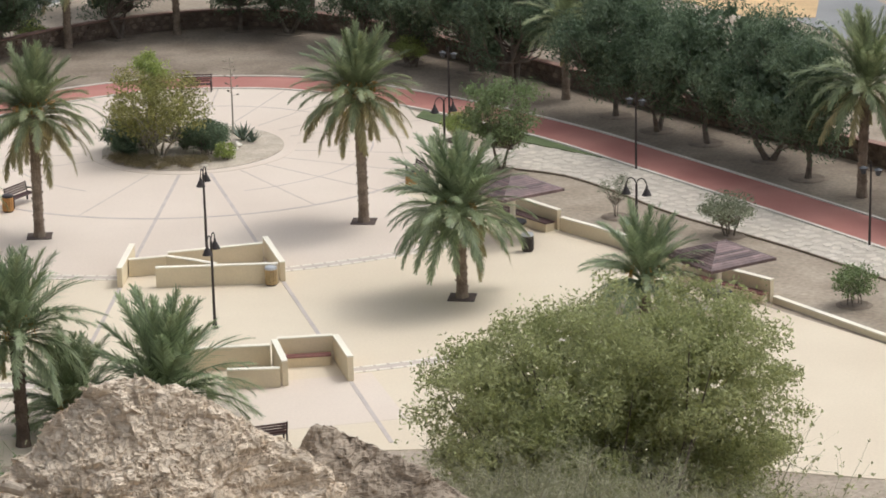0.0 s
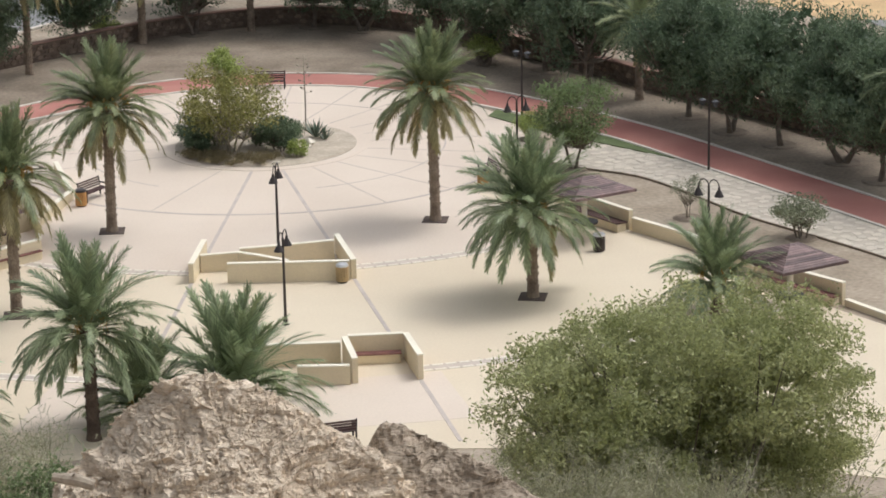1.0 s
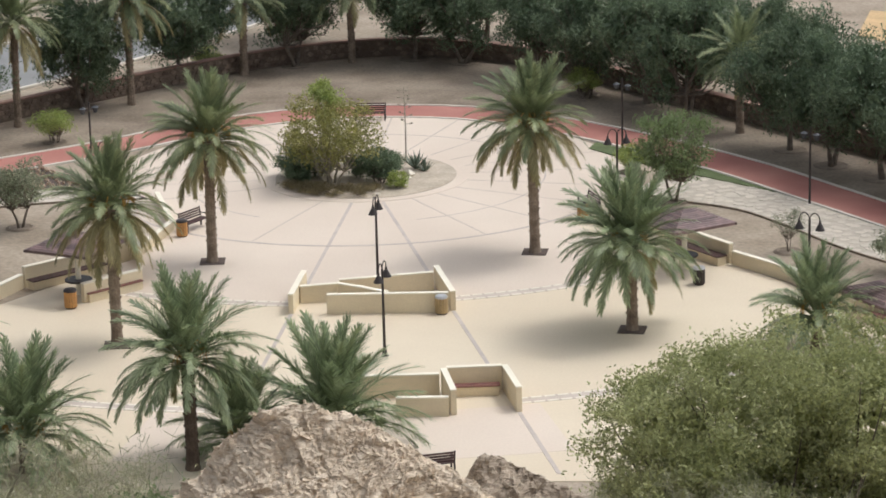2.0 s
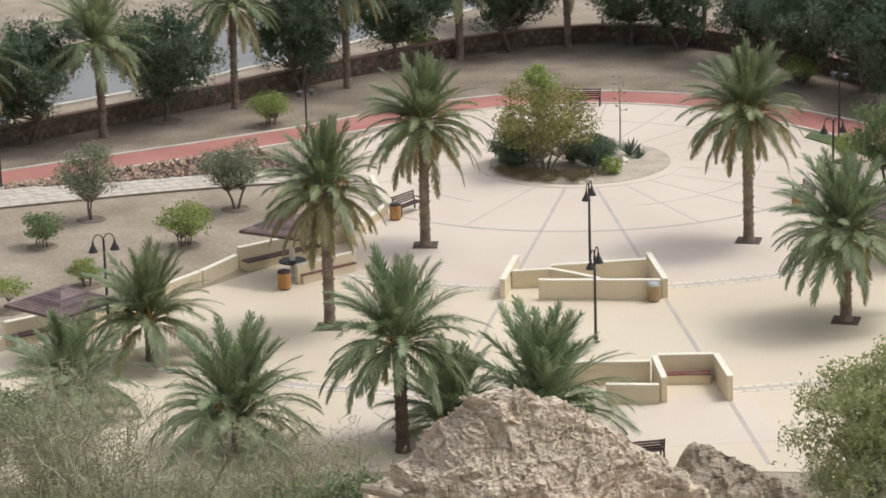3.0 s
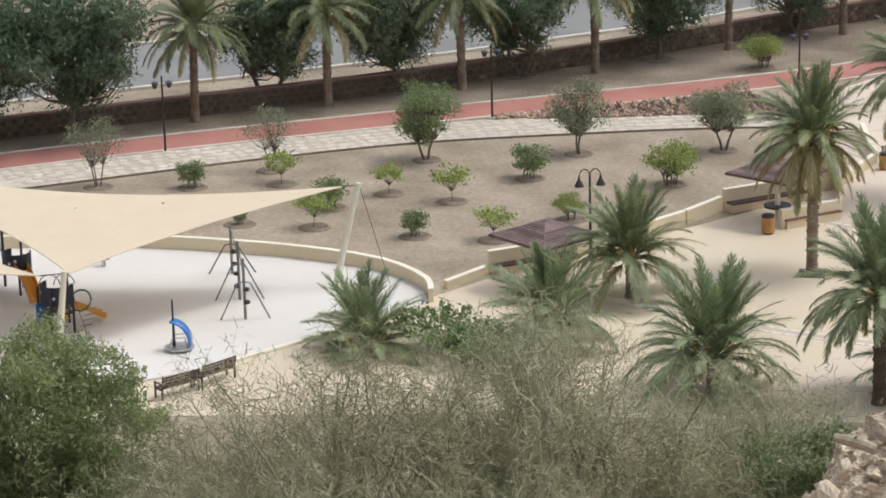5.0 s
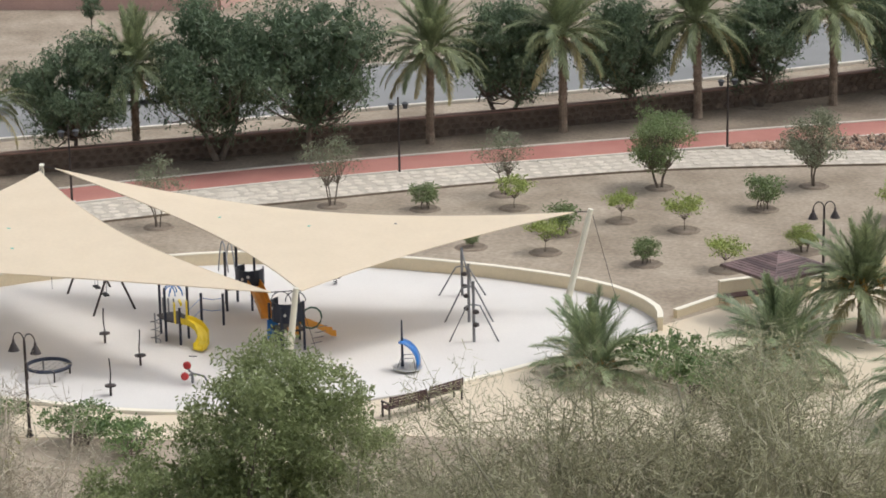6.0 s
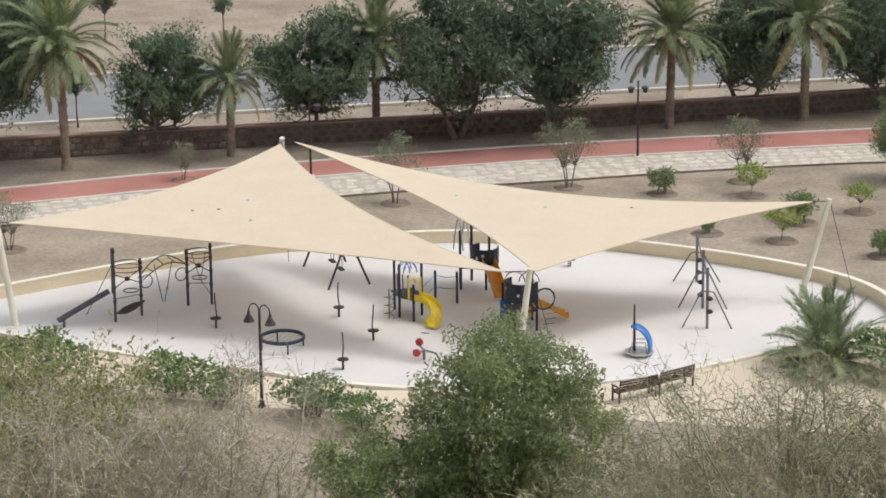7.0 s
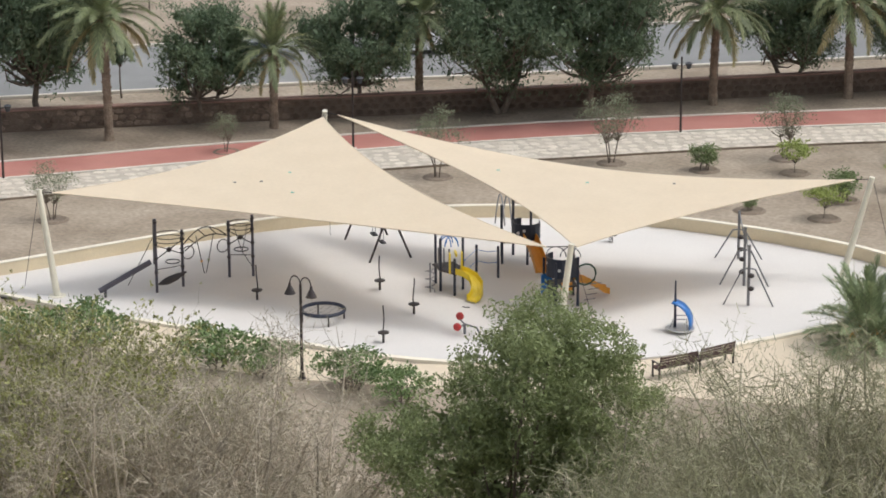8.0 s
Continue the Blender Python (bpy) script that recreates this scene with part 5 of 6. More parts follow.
TY = thicket_meshes(302, 4.4, 3.0, 4.6, 50, 2000, TWIG_GREY, LEAF_YELLOW, 16000, 0.07, 0.007)
for x, y, z, s in ((-29.0, 37.6, 17.3, 1.0), (-27.4, 36.6, 16.9, 0.95), (-31.3, 37.3, 16.9, 1.0)):
    thicket("yellow-olive feathery bush on the slope", TY, x, y, z, x * 30, s)
for x, y, z, s in ((0.0, 34.6, 20.75, 0.58), (1.5, 34.4, 20.75, 0.58), (3.0, 34.4, 20.5, 0.58), (4.3, 34.6, 20.0, 0.58)):
    thicket("drab olive scrub growing before the bush", TH, x, y, z, x * 60, s)

BUSH = tree_meshes(200, 6.4, 5.0, 0.6, 520, 190, 0.058, LEAF_OLIVE, 0.10, 6, 0.1, 0.30, slim=0.5, core=4600,
                   lobes=[(-0.75, 4.4, 1.9, 1.25), (1.4, 4.5, 1.45, 1.35), (0.5, 5.3, 1.6, 0.65), (-2.0, 4.1, 0.95, 1.0), (0.1, 3.2, 2.75, 1.0)])
plant("bush", "large olive-green leafy bush on the slope", "bush", BUSH, 2.5, 40.0, 17.6)
TO = thicket_meshes(303, 4.6, 3.6, 5.6, 50, 1800, TWIG_GREY, LEAF_OLIVE, 14000, 0.065, 0.007)
for x, y, z, s in ((1.6, 40.2, 18.1, 0.8), (2.9, 40.4, 18.1, 0.8)):
    thicket("olive-green inner growth of the large bush", TO, x, y, z, x * 60, s)
HILL_TREE = tree_meshes(201, 5.4, 3.6, 0.9, 600, 135, 0.06, leafmat("fresh_thorn_leaf", (0.20, 0.245, 0.10), (0.33, 0.375, 0.175), 0.42), 0.10, 4, 0.2, 0.27, core=1600,
                        lobes=[(0.2, 3.8, 1.3, 1.25), (-1.15, 3.05, 1.15, 0.9), (1.15, 3.4, 0.9, 0.9), (0.15, 4.85, 0.65, 0.5), (1.1, 4.6, 0.5, 0.4), (-2.0, 3.0, 0.6, 0.45), (0.2, 2.0, 1.6, 1.1), (0.2, 0.9, 1.5, 0.7)])
plant("hill_tree", "mid-green thorny tree on the slope below the camera", "tree", HILL_TREE, -18.15, 35.6, 17.75, 28.7)
TG = thicket_meshes(304, 4.4, 3.4, 4.2, 40, 1800, TWIG_GREY, LEAF_MID, 11000, 0.14, 0.012)
for x, y, z, s in ((-6.2, 33.9, 22.0, 0.34), (-5.4, 33.7, 22.05, 0.36), (-4.9, 33.4, 22.0, 0.34)):
    thicket("fresh green weedy bush beside the rubble", TG, x, y, z, x * 50, s)
CAL = tree_meshes(203, 2.0, 4.2, 0.15, 64, 22, 0.17, leafmat("broad_green_leaf", (0.15, 0.22, 0.085), (0.25, 0.34, 0.14)), 0.04, 6, 0.0, 0.42, slim=0.6)
for x, y, s in ((-62.9, 85.6, 1.0), (-57.3, 86.1, 0.9), (-55.2, 86.0, 0.75), (-51.4, 86.4, 0.85), (-49.0, 85.8, 0.7), (-31.3, 99.0, 1.0), (-33.2, 100.6, 0.95), (-28.5, 97.4, 0.9), (-65.5, 84.6, 0.8)):
    plant("leafy_shrub", "bright broad-leaved green shrub at the foot of the slope", "shrub", CAL, x, y, 0, x * 71, s, "leafy shrubs")

# ---- beyond the boundary wall ----
STREET = tree_meshes(160, 3.2, 1.5, 1.9, 26, 60, 0.12, LEAF_DARK, 0.05, 1, 0.0, 0.3)
for x, y, s in ((-89.0, 140.4, 1.1), (-96.1, 138.4, 1.0), (-86.3, 149.1, 1.0), (-85.3, 119.9, 1.0), (-72, 152, 1.0), (-60, 161, 1.0), (-46, 166, 1.0), (-104, 131, 1.0)):
    plant("street_tree", "small clipped street tree on a thin trunk", "tree", STREET, x, y, 0, x * 13, s, "street trees")
PINK = mat("pink_render", (0.50, 0.33, 0.28), 0.85, 0.08, 0.4, 8, 0.1)
wt = thing("compound_wall", "long pinkish rendered wall across the road", "wall", None, "", "structure")
for p, q in (((-125, 150), (-84.1, 161.5)), ((-84.1, 161.8), (-83.0, 178))):
    a, c = Buf(), Buf()
    low_wall(a, c, [p, q], 2.6, 0.3)
    w = part("wall_run", a, PINK, wt)
    part("wall_cap", c, PINK, w)

CAR_PAINT = {"silver": mat("silver_car_paint", (0.55, 0.56, 0.57), 0.25, 0.03, 1, 10, 0, 0.4), "white": mat("white_car_paint", (0.8, 0.8, 0.8), 0.25, 0.03, 1, 10, 0)}
GLASS = mat("dark_car_glass", (0.02, 0.025, 0.03), 0.08, 0.05, 1, 5, 0)
RUBBER = mat("black_rubber", (0.02, 0.02, 0.02), 0.8, 0.1, 3, 20, 0.1)


def car(x, y, rz, colour):
    t = thing("car", colour + " saloon car on the road", "car", pose(x, y, 0.02, 0, 0, rz), "cars")
    side = [(-2.2, 0.35), (-2.25, 0.7), (-2.1, 0.95), (-1.5, 1.02), (-0.8, 1.42), (0.5, 1.45), (1.25, 1.0), (2.1, 0.85), (2.25, 0.6), (2.2, 0.3)]
    b = Buf()
    n = len(side)
    v = [(px, sy * (0.86 if pz < 1.1 else 0.66), pz) for sy in (-1, 1) for px, pz in side]
    b.add(v, [tuple(range(n)), tuple(range(n, 2 * n))[::-1]] + [(i, n + i, n + (i + 1) % n, (i + 1) % n) for i in range(n)])
    body = part("body", b, CAR_PAINT[colour], t)
    for sy in (-1, 1):
        b = Buf()
        b.add([(-1.35, sy * 0.86, 1.04), (1.0, sy * 0.86, 1.04), (0.45, sy * 0.70, 1.40), (-0.75, sy * 0.70, 1.38), (-1.35, sy * 0.84, 1.02), (1.0, sy * 0.84, 1.02), (0.45, sy * 0.66, 1.38), (-0.75, sy * 0.66, 1.36)],
              [(0, 1, 2, 3), (4, 7, 6, 5), (0, 4, 5, 1), (1, 5, 6, 2), (2, 6, 7, 3), (3, 7, 4, 0)])
        part("side_window", b, GLASS, body)
        for wx in (-1.35, 1.35):
            b = Buf()
            b.tube([(wx, sy * 0.68, 0.31), (wx, sy * 0.89, 0.31)], (0.31, 0.31), 16)
            wheel = part("wheel", b, RUBBER, t)
            b = Buf()
            b.tube([(wx, sy * 0.885, 0.31), (wx, sy * 0.905, 0.31)], (0.18, 0.17), 12)
            part("rim", b, METAL_LIGHT, wheel)
    b = Buf()
    b.add([(1.22, -0.62, 1.04), (1.22, 0.62, 1.04), (0.56, 0.58, 1.44), (0.56, -0.58, 1.44), (1.18, -0.62, 1.0), (1.18, 0.62, 1.0), (0.5, 0.58, 1.42), (0.5, -0.58, 1.42)], [(0, 1, 2, 3), (4, 7, 6, 5), (0, 4, 5, 1), (1, 5, 6, 2), (2, 6, 7, 3), (3, 7, 4, 0)])
    part("windscreen", b, GLASS, body)


car(-83.2, 129.6, 40, "silver")
car(-76.6, 136.2, 40, "white")


# ---- playground equipment ----
NAVY = mat("dark_navy_panel", (0.02, 0.025, 0.045), 0.5, 0.1, 3, 20, 0)
BLUE = mat("blue_plastic", (0.03, 0.16, 0.46), 0.35, 0.08, 2, 20, 0)
YELLOW = mat("yellow_plastic", (0.75, 0.56, 0.03), 0.35, 0.06, 2, 20, 0)
ORANGE = mat("orange_plastic", (0.62, 0.27, 0.03), 0.4, 0.08, 2, 20, 0)
RED = mat("red_plastic", (0.45, 0.03, 0.03), 0.4, 0.08, 2, 20, 0)
GREY_STEEL = mat("grey_steel", (0.20, 0.20, 0.21), 0.45, 0.08, 3, 20, 0, 0.5)
PURPLE = mat("dark_purple_steel", (0.075, 0.068, 0.085), 0.45, 0.1, 3, 20, 0)


def rod(name, pts, r, material, parent, sides=7, label=""):
    b = Buf()
    b.tube(pts, [r] * len(pts) if np.isscalar(r) else r, sides)
    return part(name, b, material, parent, label)


def ring_pts(c, r, axis_a, axis_b, n=17, a0=0, a1=360):
    c, A, B_ = np.array(c, float), np.array(axis_a, float), np.array(axis_b, float)
    return [c + r * (A * math.cos(radians(t)) + B_ * math.sin(radians(t))) for t in np.linspace(a0, a1, n)]


# rope and ring climbing frame
t = thing("climbing_frame", "dark steel climbing frame with rings, ropes and bridge", "climbing frame")
P = [np.array(p) for p in ((-64.5, 92.7, 0), (-64.0, 93.9, 0), (-63.0, 95.9, 0), (-62.2, 96.5, 0))]
HT = (3.2, 2.5, 2.5, 2.7)
for p, h in zip(P, HT):
    pole = rod("pole", [p, p + (0, 0, h)], 0.06, PURPLE, t, 9)
    for z in (0.9, 1.5, 2.1, h - 0.15):
        rod("clamp", [p + (0, 0, z - 0.045), p + (0, 0, z + 0.045)], 0.082, DARK_METAL, pole, 9)
UP = np.array((0, 0, 1.0))
for a, c in ((0, 1), (2, 3)):
    d = (P[c] - P[a]) / np.linalg.norm(P[c] - P[a])
    side = np.cross(d, UP)
    mid, span = (P[a] + P[c]) / 2, np.linalg.norm(P[c] - P[a]) / 2
    for z in (2.38, 2.2):
        rod("top_hoop", ring_pts(mid + (0, 0, z), span, d, side), 0.02, DARK_METAL, t, 6)
    rod("cross_bar", [P[a] + (0, 0, 1.45), P[c] + (0, 0, 2.05)], 0.022, DARK_METAL, t, 6)
    rod("cross_bar", [P[a] + (0, 0, 2.05), P[c] + (0, 0, 1.45)], 0.022, DARK_METAL, t, 6)
    b = Buf()
    b.tube([mid + (0, 0, 1.65), mid + (0, 0, 1.69), mid + (0, 0, 1.81), mid + (0, 0, 1.85)], (0.04, 0.11, 0.11, 0.04), 10)
    part("hub", b, DARK_METAL, t)
    rod("seat_ring", ring_pts(mid + side * 0.25 + (0, 0, 1.3), 0.3, d, side), 0.024, DARK_METAL, t, 6)
    rod("low_bar", [P[a] + (0, 0, 1.0), P[c] + (0, 0, 0.95)], 0.016, DARK_METAL, t, 5)
d = (P[2] - P[1]) / np.linalg.norm(P[2] - P[1])
run = np.linalg.norm(P[2] - P[1])
for off, rise in ((-0.2, 0.62), (0.2, 0.38)):
    n = np.cross(d, UP) * off
    rod("bridge_rail", [P[1] + n + d * s * run + (0, 0, 1.6 + 0.25 * s + rise * math.sin(math.pi * s)) for s in np.linspace(0, 1, 11)], 0.025, DARK_METAL, t)
for s in (0.18, 0.4, 0.62, 0.82):
    c = P[1] + d * s * run + (0, 0, 1.6 + 0.25 * s)
    n = np.cross(d, UP) * 0.2
    rod("bridge_rung", [c - n + (0, 0, 0.62 * math.sin(math.pi * s)), c + n + d * 0.15 + (0, 0, 0.38 * math.sin(math.pi * s))], 0.02, DARK_METAL, t, 5)
for p, sgn in ((P[1], 1), (P[2], -1)):
    rod("end_hoop", ring_pts(p + d * sgn * 0.28 + (0, 0, 1.45), 0.28, d, UP), 0.022, DARK_METAL, t, 6)
for s0, s1, m_ in ((0.3, 0.46, ORANGE), (0.68, 0.5, LEAF_MID)):
    p, q = P[1] + d * run * s0 + (0, 0, 2.1), P[1] + d * run * s1 + (0, 0, 0.4)
    rope = rod("rope", [p, q], 0.018, DARK_METAL, t, 5)
    rod("bead", [p * 0.33 + q * 0.67 - (0, 0, 0.03), p * 0.33 + q * 0.67 + (0, 0, 0.03)], 0.055, m_, rope, 8)
for s0 in (0.2, 0.8):
    rod("rope", [P[2] + (P[3] - P[2]) * s0 + (0, 0, 2.3), (P[2] + P[3]) / 2 + (0.2, -0.2, 1.2), P[3] + (0.0, -0.1, 0.5)], 0.016, DARK_METAL, t, 5)
rod("twin_pole", [P[0] + (-0.16, 0.1, 1.2), P[0] + (-0.1, 0.06, 3.15)], 0.05, PURPLE, t, 8)
rod("slanted_beam", [P[0] + (-0.2, -0.1, 1.35), (-66.2, 91.0, 0.3)], 0.12, PURPLE, t, 9, "dark purple padded beam")
rod("beam_foot", [(-66.0, 91.15, 0), (-66.0, 91.15, 0.4)], 0.06, PURPLE, t, 8)
rod("rope", [P[0] + (0, 0, 2.6), (-65.6, 92.2, 0.3)], 0.016, DARK_METAL, t, 5)
b = Buf()
b.tube([(-64.35, 92.6, 0.42), (-64.05, 92.8, 0.55), (-63.7, 93.0, 0.74), (-63.35, 93.2, 0.95)], (0.04, 0.17, 0.15, 0.03), 10)
part("leaf_seat", b, DARK_METAL, t, "dark leaf-shaped seat")


def spinner(x, y, h=1.5, seed=0):
    t = thing("spinner_pole", "dark wavy pole with a standing disc", "spinner", pose(x, y, 0), "spinner poles")
    rod("pole", [(0.05 * math.sin(z * 4 + seed) * (z > 0.5), 0.04 * math.cos(z * 5 + seed) * (z > 0.5), z) for z in np.linspace(0, h, 9)], 0.028, DARK_METAL, t)
    b = Buf()
    b.tube([(0, 0, 0.38), (0, 0, 0.42), (0, 0, 0.46), (0, 0, 0.49)], (0.07, 0.23, 0.23, 0.08), 14)
    part("disc", b, DARK_METAL, t)
    rod("socket", [(0, 0, 0), (0, 0, 0.38)], 0.05, DARK_METAL, t)


for i, (x, y, h) in enumerate([(-56.5, 97.3, 1.5), (-53.7, 95.2, 1.55), (-53.0, 91.5, 1.55), (-60.3, 93.8, 1.5)]):
    spinner(x, y, h, i * 1.7)

t = thing("ring_seat", "dark padded ring on short legs with a net", "play ring", pose(-56.5, 92.75, 0))
b = Buf()
b.tube(ring_pts((0, 0, 0.48), 0.86, (1, 0, 0), (0, 1, 0), 29), [0.075] * 29, 9, False)
part("padded_ring", b, NAVY, t, "", True)
for k in range(4):
    a = radians(45 + 90 * k)
    rod("leg", [(0.86 * math.cos(a), 0.86 * math.sin(a), 0), (0.86 * math.cos(a), 0.86 * math.sin(a), 0.45)], 0.035, DARK_METAL, t)
for k in range(5):
    c = -0.5 + 0.25 * k
    w = math.sqrt(0.78 ** 2 - c * c)
    rod("net_rope", [(c, -w, 0.47), (c, 0, 0.40), (c, w, 0.47)], 0.008, GREY_STEEL, t, 4)

# swing
t = thing("swing", "dark A-frame swing with two seats", "swing")
e0, e1 = np.array((-60.85, 103.65, 2.3)), np.array((-58.2, 101.15, 2.3))
rod("top_beam", [e0, e1], 0.06, GREY_STEEL, t, 9)
for top, feet in ((e0, ((-61.5, 102.9, 0), (-60.2, 104.4, 0))), (e1, ((-58.8, 100.4, 0), (-57.6, 101.9, 0)))):
    for ft in feet:
        rod("leg", [top, ft], 0.05, DARK_METAL, t, 8)
for s in (0.33, 0.67):
    c = e0 + (e1 - e0) * s
    dd = (e1 - e0) / np.linalg.norm(e1 - e0)
    b = Buf()
    b.box(c * (1, 1, 0) + (0, 0, 0.5), (0.5, 0.22, 0.05), math.degrees(math.atan2(dd[1], dd[0])))
    seat = part("swing_seat", b, RUBBER, t)
    for o in (-0.22, 0.22):
        rod("chain", [c + dd * o, c * (1, 1, 0) + dd * o + (0, 0, 0.5)], 0.014, GREY_STEEL, seat, 5)


def slide_bed(name, pts, width, material, parent, wall=0.16):
    """A trough that follows the line, with raised sides."""
    pts = np.array(pts, float)
    g2 = np.gradient(pts, axis=0)
    g2[:, 2] = 0
    g2 /= np.linalg.norm(g2, axis=1)[:, None] + 1e-9
    n = np.stack([-g2[:, 1], g2[:, 0], 0 * g2[:, 0]], 1)
    prof = [(-0.5, wall), (-0.46, wall), (-0.36, 0.03), (0, 0), (0.36, 0.03), (0.46, wall), (0.5, wall), (0.5, -0.06), (-0.5, -0.06)]
    m = len(prof)
    v = [p + nn * width * u + UP * w for p, nn in zip(pts, n) for u, w in prof]
    f = [(i * m + j, i * m + (j + 1) % m, (i + 1) * m + (j + 1) % m, (i + 1) * m + j) for i in range(len(pts) - 1) for j in range(m)]
    f += [tuple(range(m))[::-1], tuple(range((len(pts) - 1) * m, len(pts) * m))]
    b = Buf()
    b.add(v, f)
    return part(name, b, material, parent, "", False)


def play_tower(label, posts, heights, deck, deck_z):
    t = thing("play_tower", label, "play tower", None, "play towers")
    for (x, y), h in zip(posts, heights):
        rod("post", [(x, y, 0), (x, y, h)], 0.055, NAVY, t, 9)
    b = Buf()
    b.prism(deck, deck_z - 0.06, deck_z)
    part("deck", b, DARK_METAL, t)
    return t


# tower with the yellow slide
t = play_tower("play tower with a curved yellow slide and blue hoop roof", [(-54.9, 99.2), (-54.2, 98.35), (-53.4, 98.1), (-53.5, 99.0)], (2.6, 2.3, 1.6, 2.5), [(-54.9, 98.9), (-54.2, 98.3), (-53.3, 98.1), (-53.4, 99.0), (-54.3, 99.6)], 0.95)
slide_bed("slide", [(-53.35, 98.3, 1.0), (-53.0, 98.32, 0.95), (-52.65, 98.3, 0.8), (-52.38, 98.15, 0.56), (-52.25, 97.9, 0.34), (-52.24, 97.65, 0.2), (-52.28, 97.45, 0.16)], 0.5, YELLOW, t, 0.2)
for s in (-0.27, 0.27):
    b = Buf()
    b.box((-53.35 + s * 0.6, 98.1 + s * 0.8, 1.45), (0.06, 0.26, 0.85), 35)
    part("slide_gate", b, YELLOW, t)
b = Buf()
b.box((-53.35, 98.1, 1.84), (0.08, 0.55, 0.14), 35)
part("gate_header", b, YELLOW, t)
for k in range(4):
    rod("roof_hoop", ring_pts((-54.0, 98.7, 1.95), 0.45 - 0.05 * k, (math.cos(k * 0.8), math.sin(k * 0.8), 0), UP, 11, 0, 180), 0.025, BLUE, t)
for k in range(3):
    b = Buf()
    b.box((-54.45 + 0.25 * k, 98.65, 1.4), (0.05, 0.05, 0.8), 0)
    part("baluster", b, GREY_STEEL, t)
rod("spiral_climber", [(-54.5 + 0.2 * math.cos(a), 98.0 + 0.2 * math.sin(a), 0.05 + a * 0.055) for a in np.linspace(0, 18.8, 40)], 0.02, GREY_STEEL, t, 5)
rod("spiral_pole", [(-54.5, 98.0, 0), (-54.5, 98.0, 1.3)], 0.03, GREY_STEEL, t)

t = thing("balance_ropes", "two navy posts joined by ropes", "climbing posts")
for p in ((-53.85, 100.85, 0), (-52.95, 101.1, 0)):
    rod("post", [p, np.array(p) + (0, 0, 1.4)], 0.055, NAVY, t, 9)
for z in (0.7, 1.2):
    rod("rope", [(-53.5, 99.0, z), (-53.85, 100.85, z), (-53.4, 101.0, z - 0.08), (-52.95, 101.1, z)], 0.014, BLUE, t, 5)

# rear tower with the orange tube slide
t = play_tower("play tower with a dark barrel and an orange slide", [(-54.2, 103.8), (-53.7, 102.9), (-52.7, 103.3), (-53.1, 104.4)], (2.35, 1.2, 1.75, 2.3), [(-54.2, 103.6), (-53.7, 102.9), (-52.7, 103.3), (-53.1, 104.4)], 1.0)
for a in range(12):
    th = radians(a * 22 + 150)
    b = Buf()
    b.box((-53.0 + 0.58 * math.cos(th), 103.75 + 0.58 * math.sin(th), 1.42), (0.05, 0.25, 0.74), math.degrees(th))
    part("barrel_panel", b, NAVY, t, "dark navy curved panel")
for k in range(3):
    b = Buf()
    th = radians(240 + k * 25)
    b.tube([(-53.0 + 0.60 * math.cos(th), 103.75 + 0.60 * math.sin(th), 1.3 + 0.12 * k), (-53.0 + 0.63 * math.cos(th), 103.75 + 0.63 * math.sin(th), 1.3 + 0.12 * k)], (0.07, 0.07), 10)
    part("porthole", b, METAL_LIGHT, t)
slide_bed("slide", [(-52.8, 103.5, 1.2), (-52.3, 103.1, 0.95), (-51.9, 102.7, 0.6), (-51.6, 102.4, 0.3), (-51.45, 102.2, 0.2)], 0.55, ORANGE, t, 0.3)
for o in (0, 0.35):
    rod("arch_ladder", [(-56.3 + o + 2.1 * s, 107.2 - 3.1 * s, 2.3 * math.sin(math.pi * (0.05 + 0.75 * s))) for s in np.linspace(0, 1, 10)], 0.03, GREY_STEEL, t)
rod("tall_post", [(-53.9, 104.3, 0), (-53.9, 104.3, 2.5)], 0.06, NAVY, t, 9)

# front tower
t = play_tower("play tower with navy and blue panels and orange slides", [(-49.8, 99.1), (-49.0, 98.6), (-48.3, 99.2), (-49.1, 100.4)], (1.9, 1.9, 2.1, 2.1), [(-49.8, 99.1), (-49.0, 98.6), (-48.3, 99.2), (-49.1, 100.2)], 0.9)
for k in range(11):
    th = radians(165 + k * 20)
    b = Buf()
    b.box((-49.1 + 0.64 * math.cos(th), 99.4 + 0.64 * math.sin(th), 1.6), (0.05, 0.24, 0.8), math.degrees(th))
    part("barrel_panel", b, NAVY, t, "dark navy curved panel")
for k, z in ((3, 1.75), (6, 1.55), (8, 1.8)):
    th = radians(165 + k * 20)
    c, d = np.array((-49.1, 99.4, z)), np.array((math.cos(th), math.sin(th), 0))
    rod("porthole", [c + d * 0.66, c + d * 0.69], 0.065, METAL_LIGHT, t, 10)
for x, y, z, rz, w, h, m in ((-49.72, 99.2, 0.8, 65, 0.55, 0.8, BLUE), (-49.3, 98.8, 0.6, -30, 0.5, 0.55, NAVY), (-48.7, 99.0, 0.85, 40, 0.45, 0.35, ORANGE)):
    b = Buf()
    b.box((x, y, z), (w, 0.05, h), rz)
    part("panel", b, m, t)
for o in (-0.25, 0.3):
    rod("roof_hoop", ring_pts((-49.1 + o, 99.4 + o * 0.4, 1.95), 0.42, (0.9, 0.4, 0), UP, 11, 0, 180), 0.025, GREY_STEEL, t, 6)
slide_bed("slide", [(-48.7, 99.9, 0.9), (-48.45, 100.3, 0.75), (-48.2, 100.7, 0.45), (-48.0, 100.95, 0.25), (-47.85, 101.1, 0.2)], 0.5, ORANGE, t, 0.2)
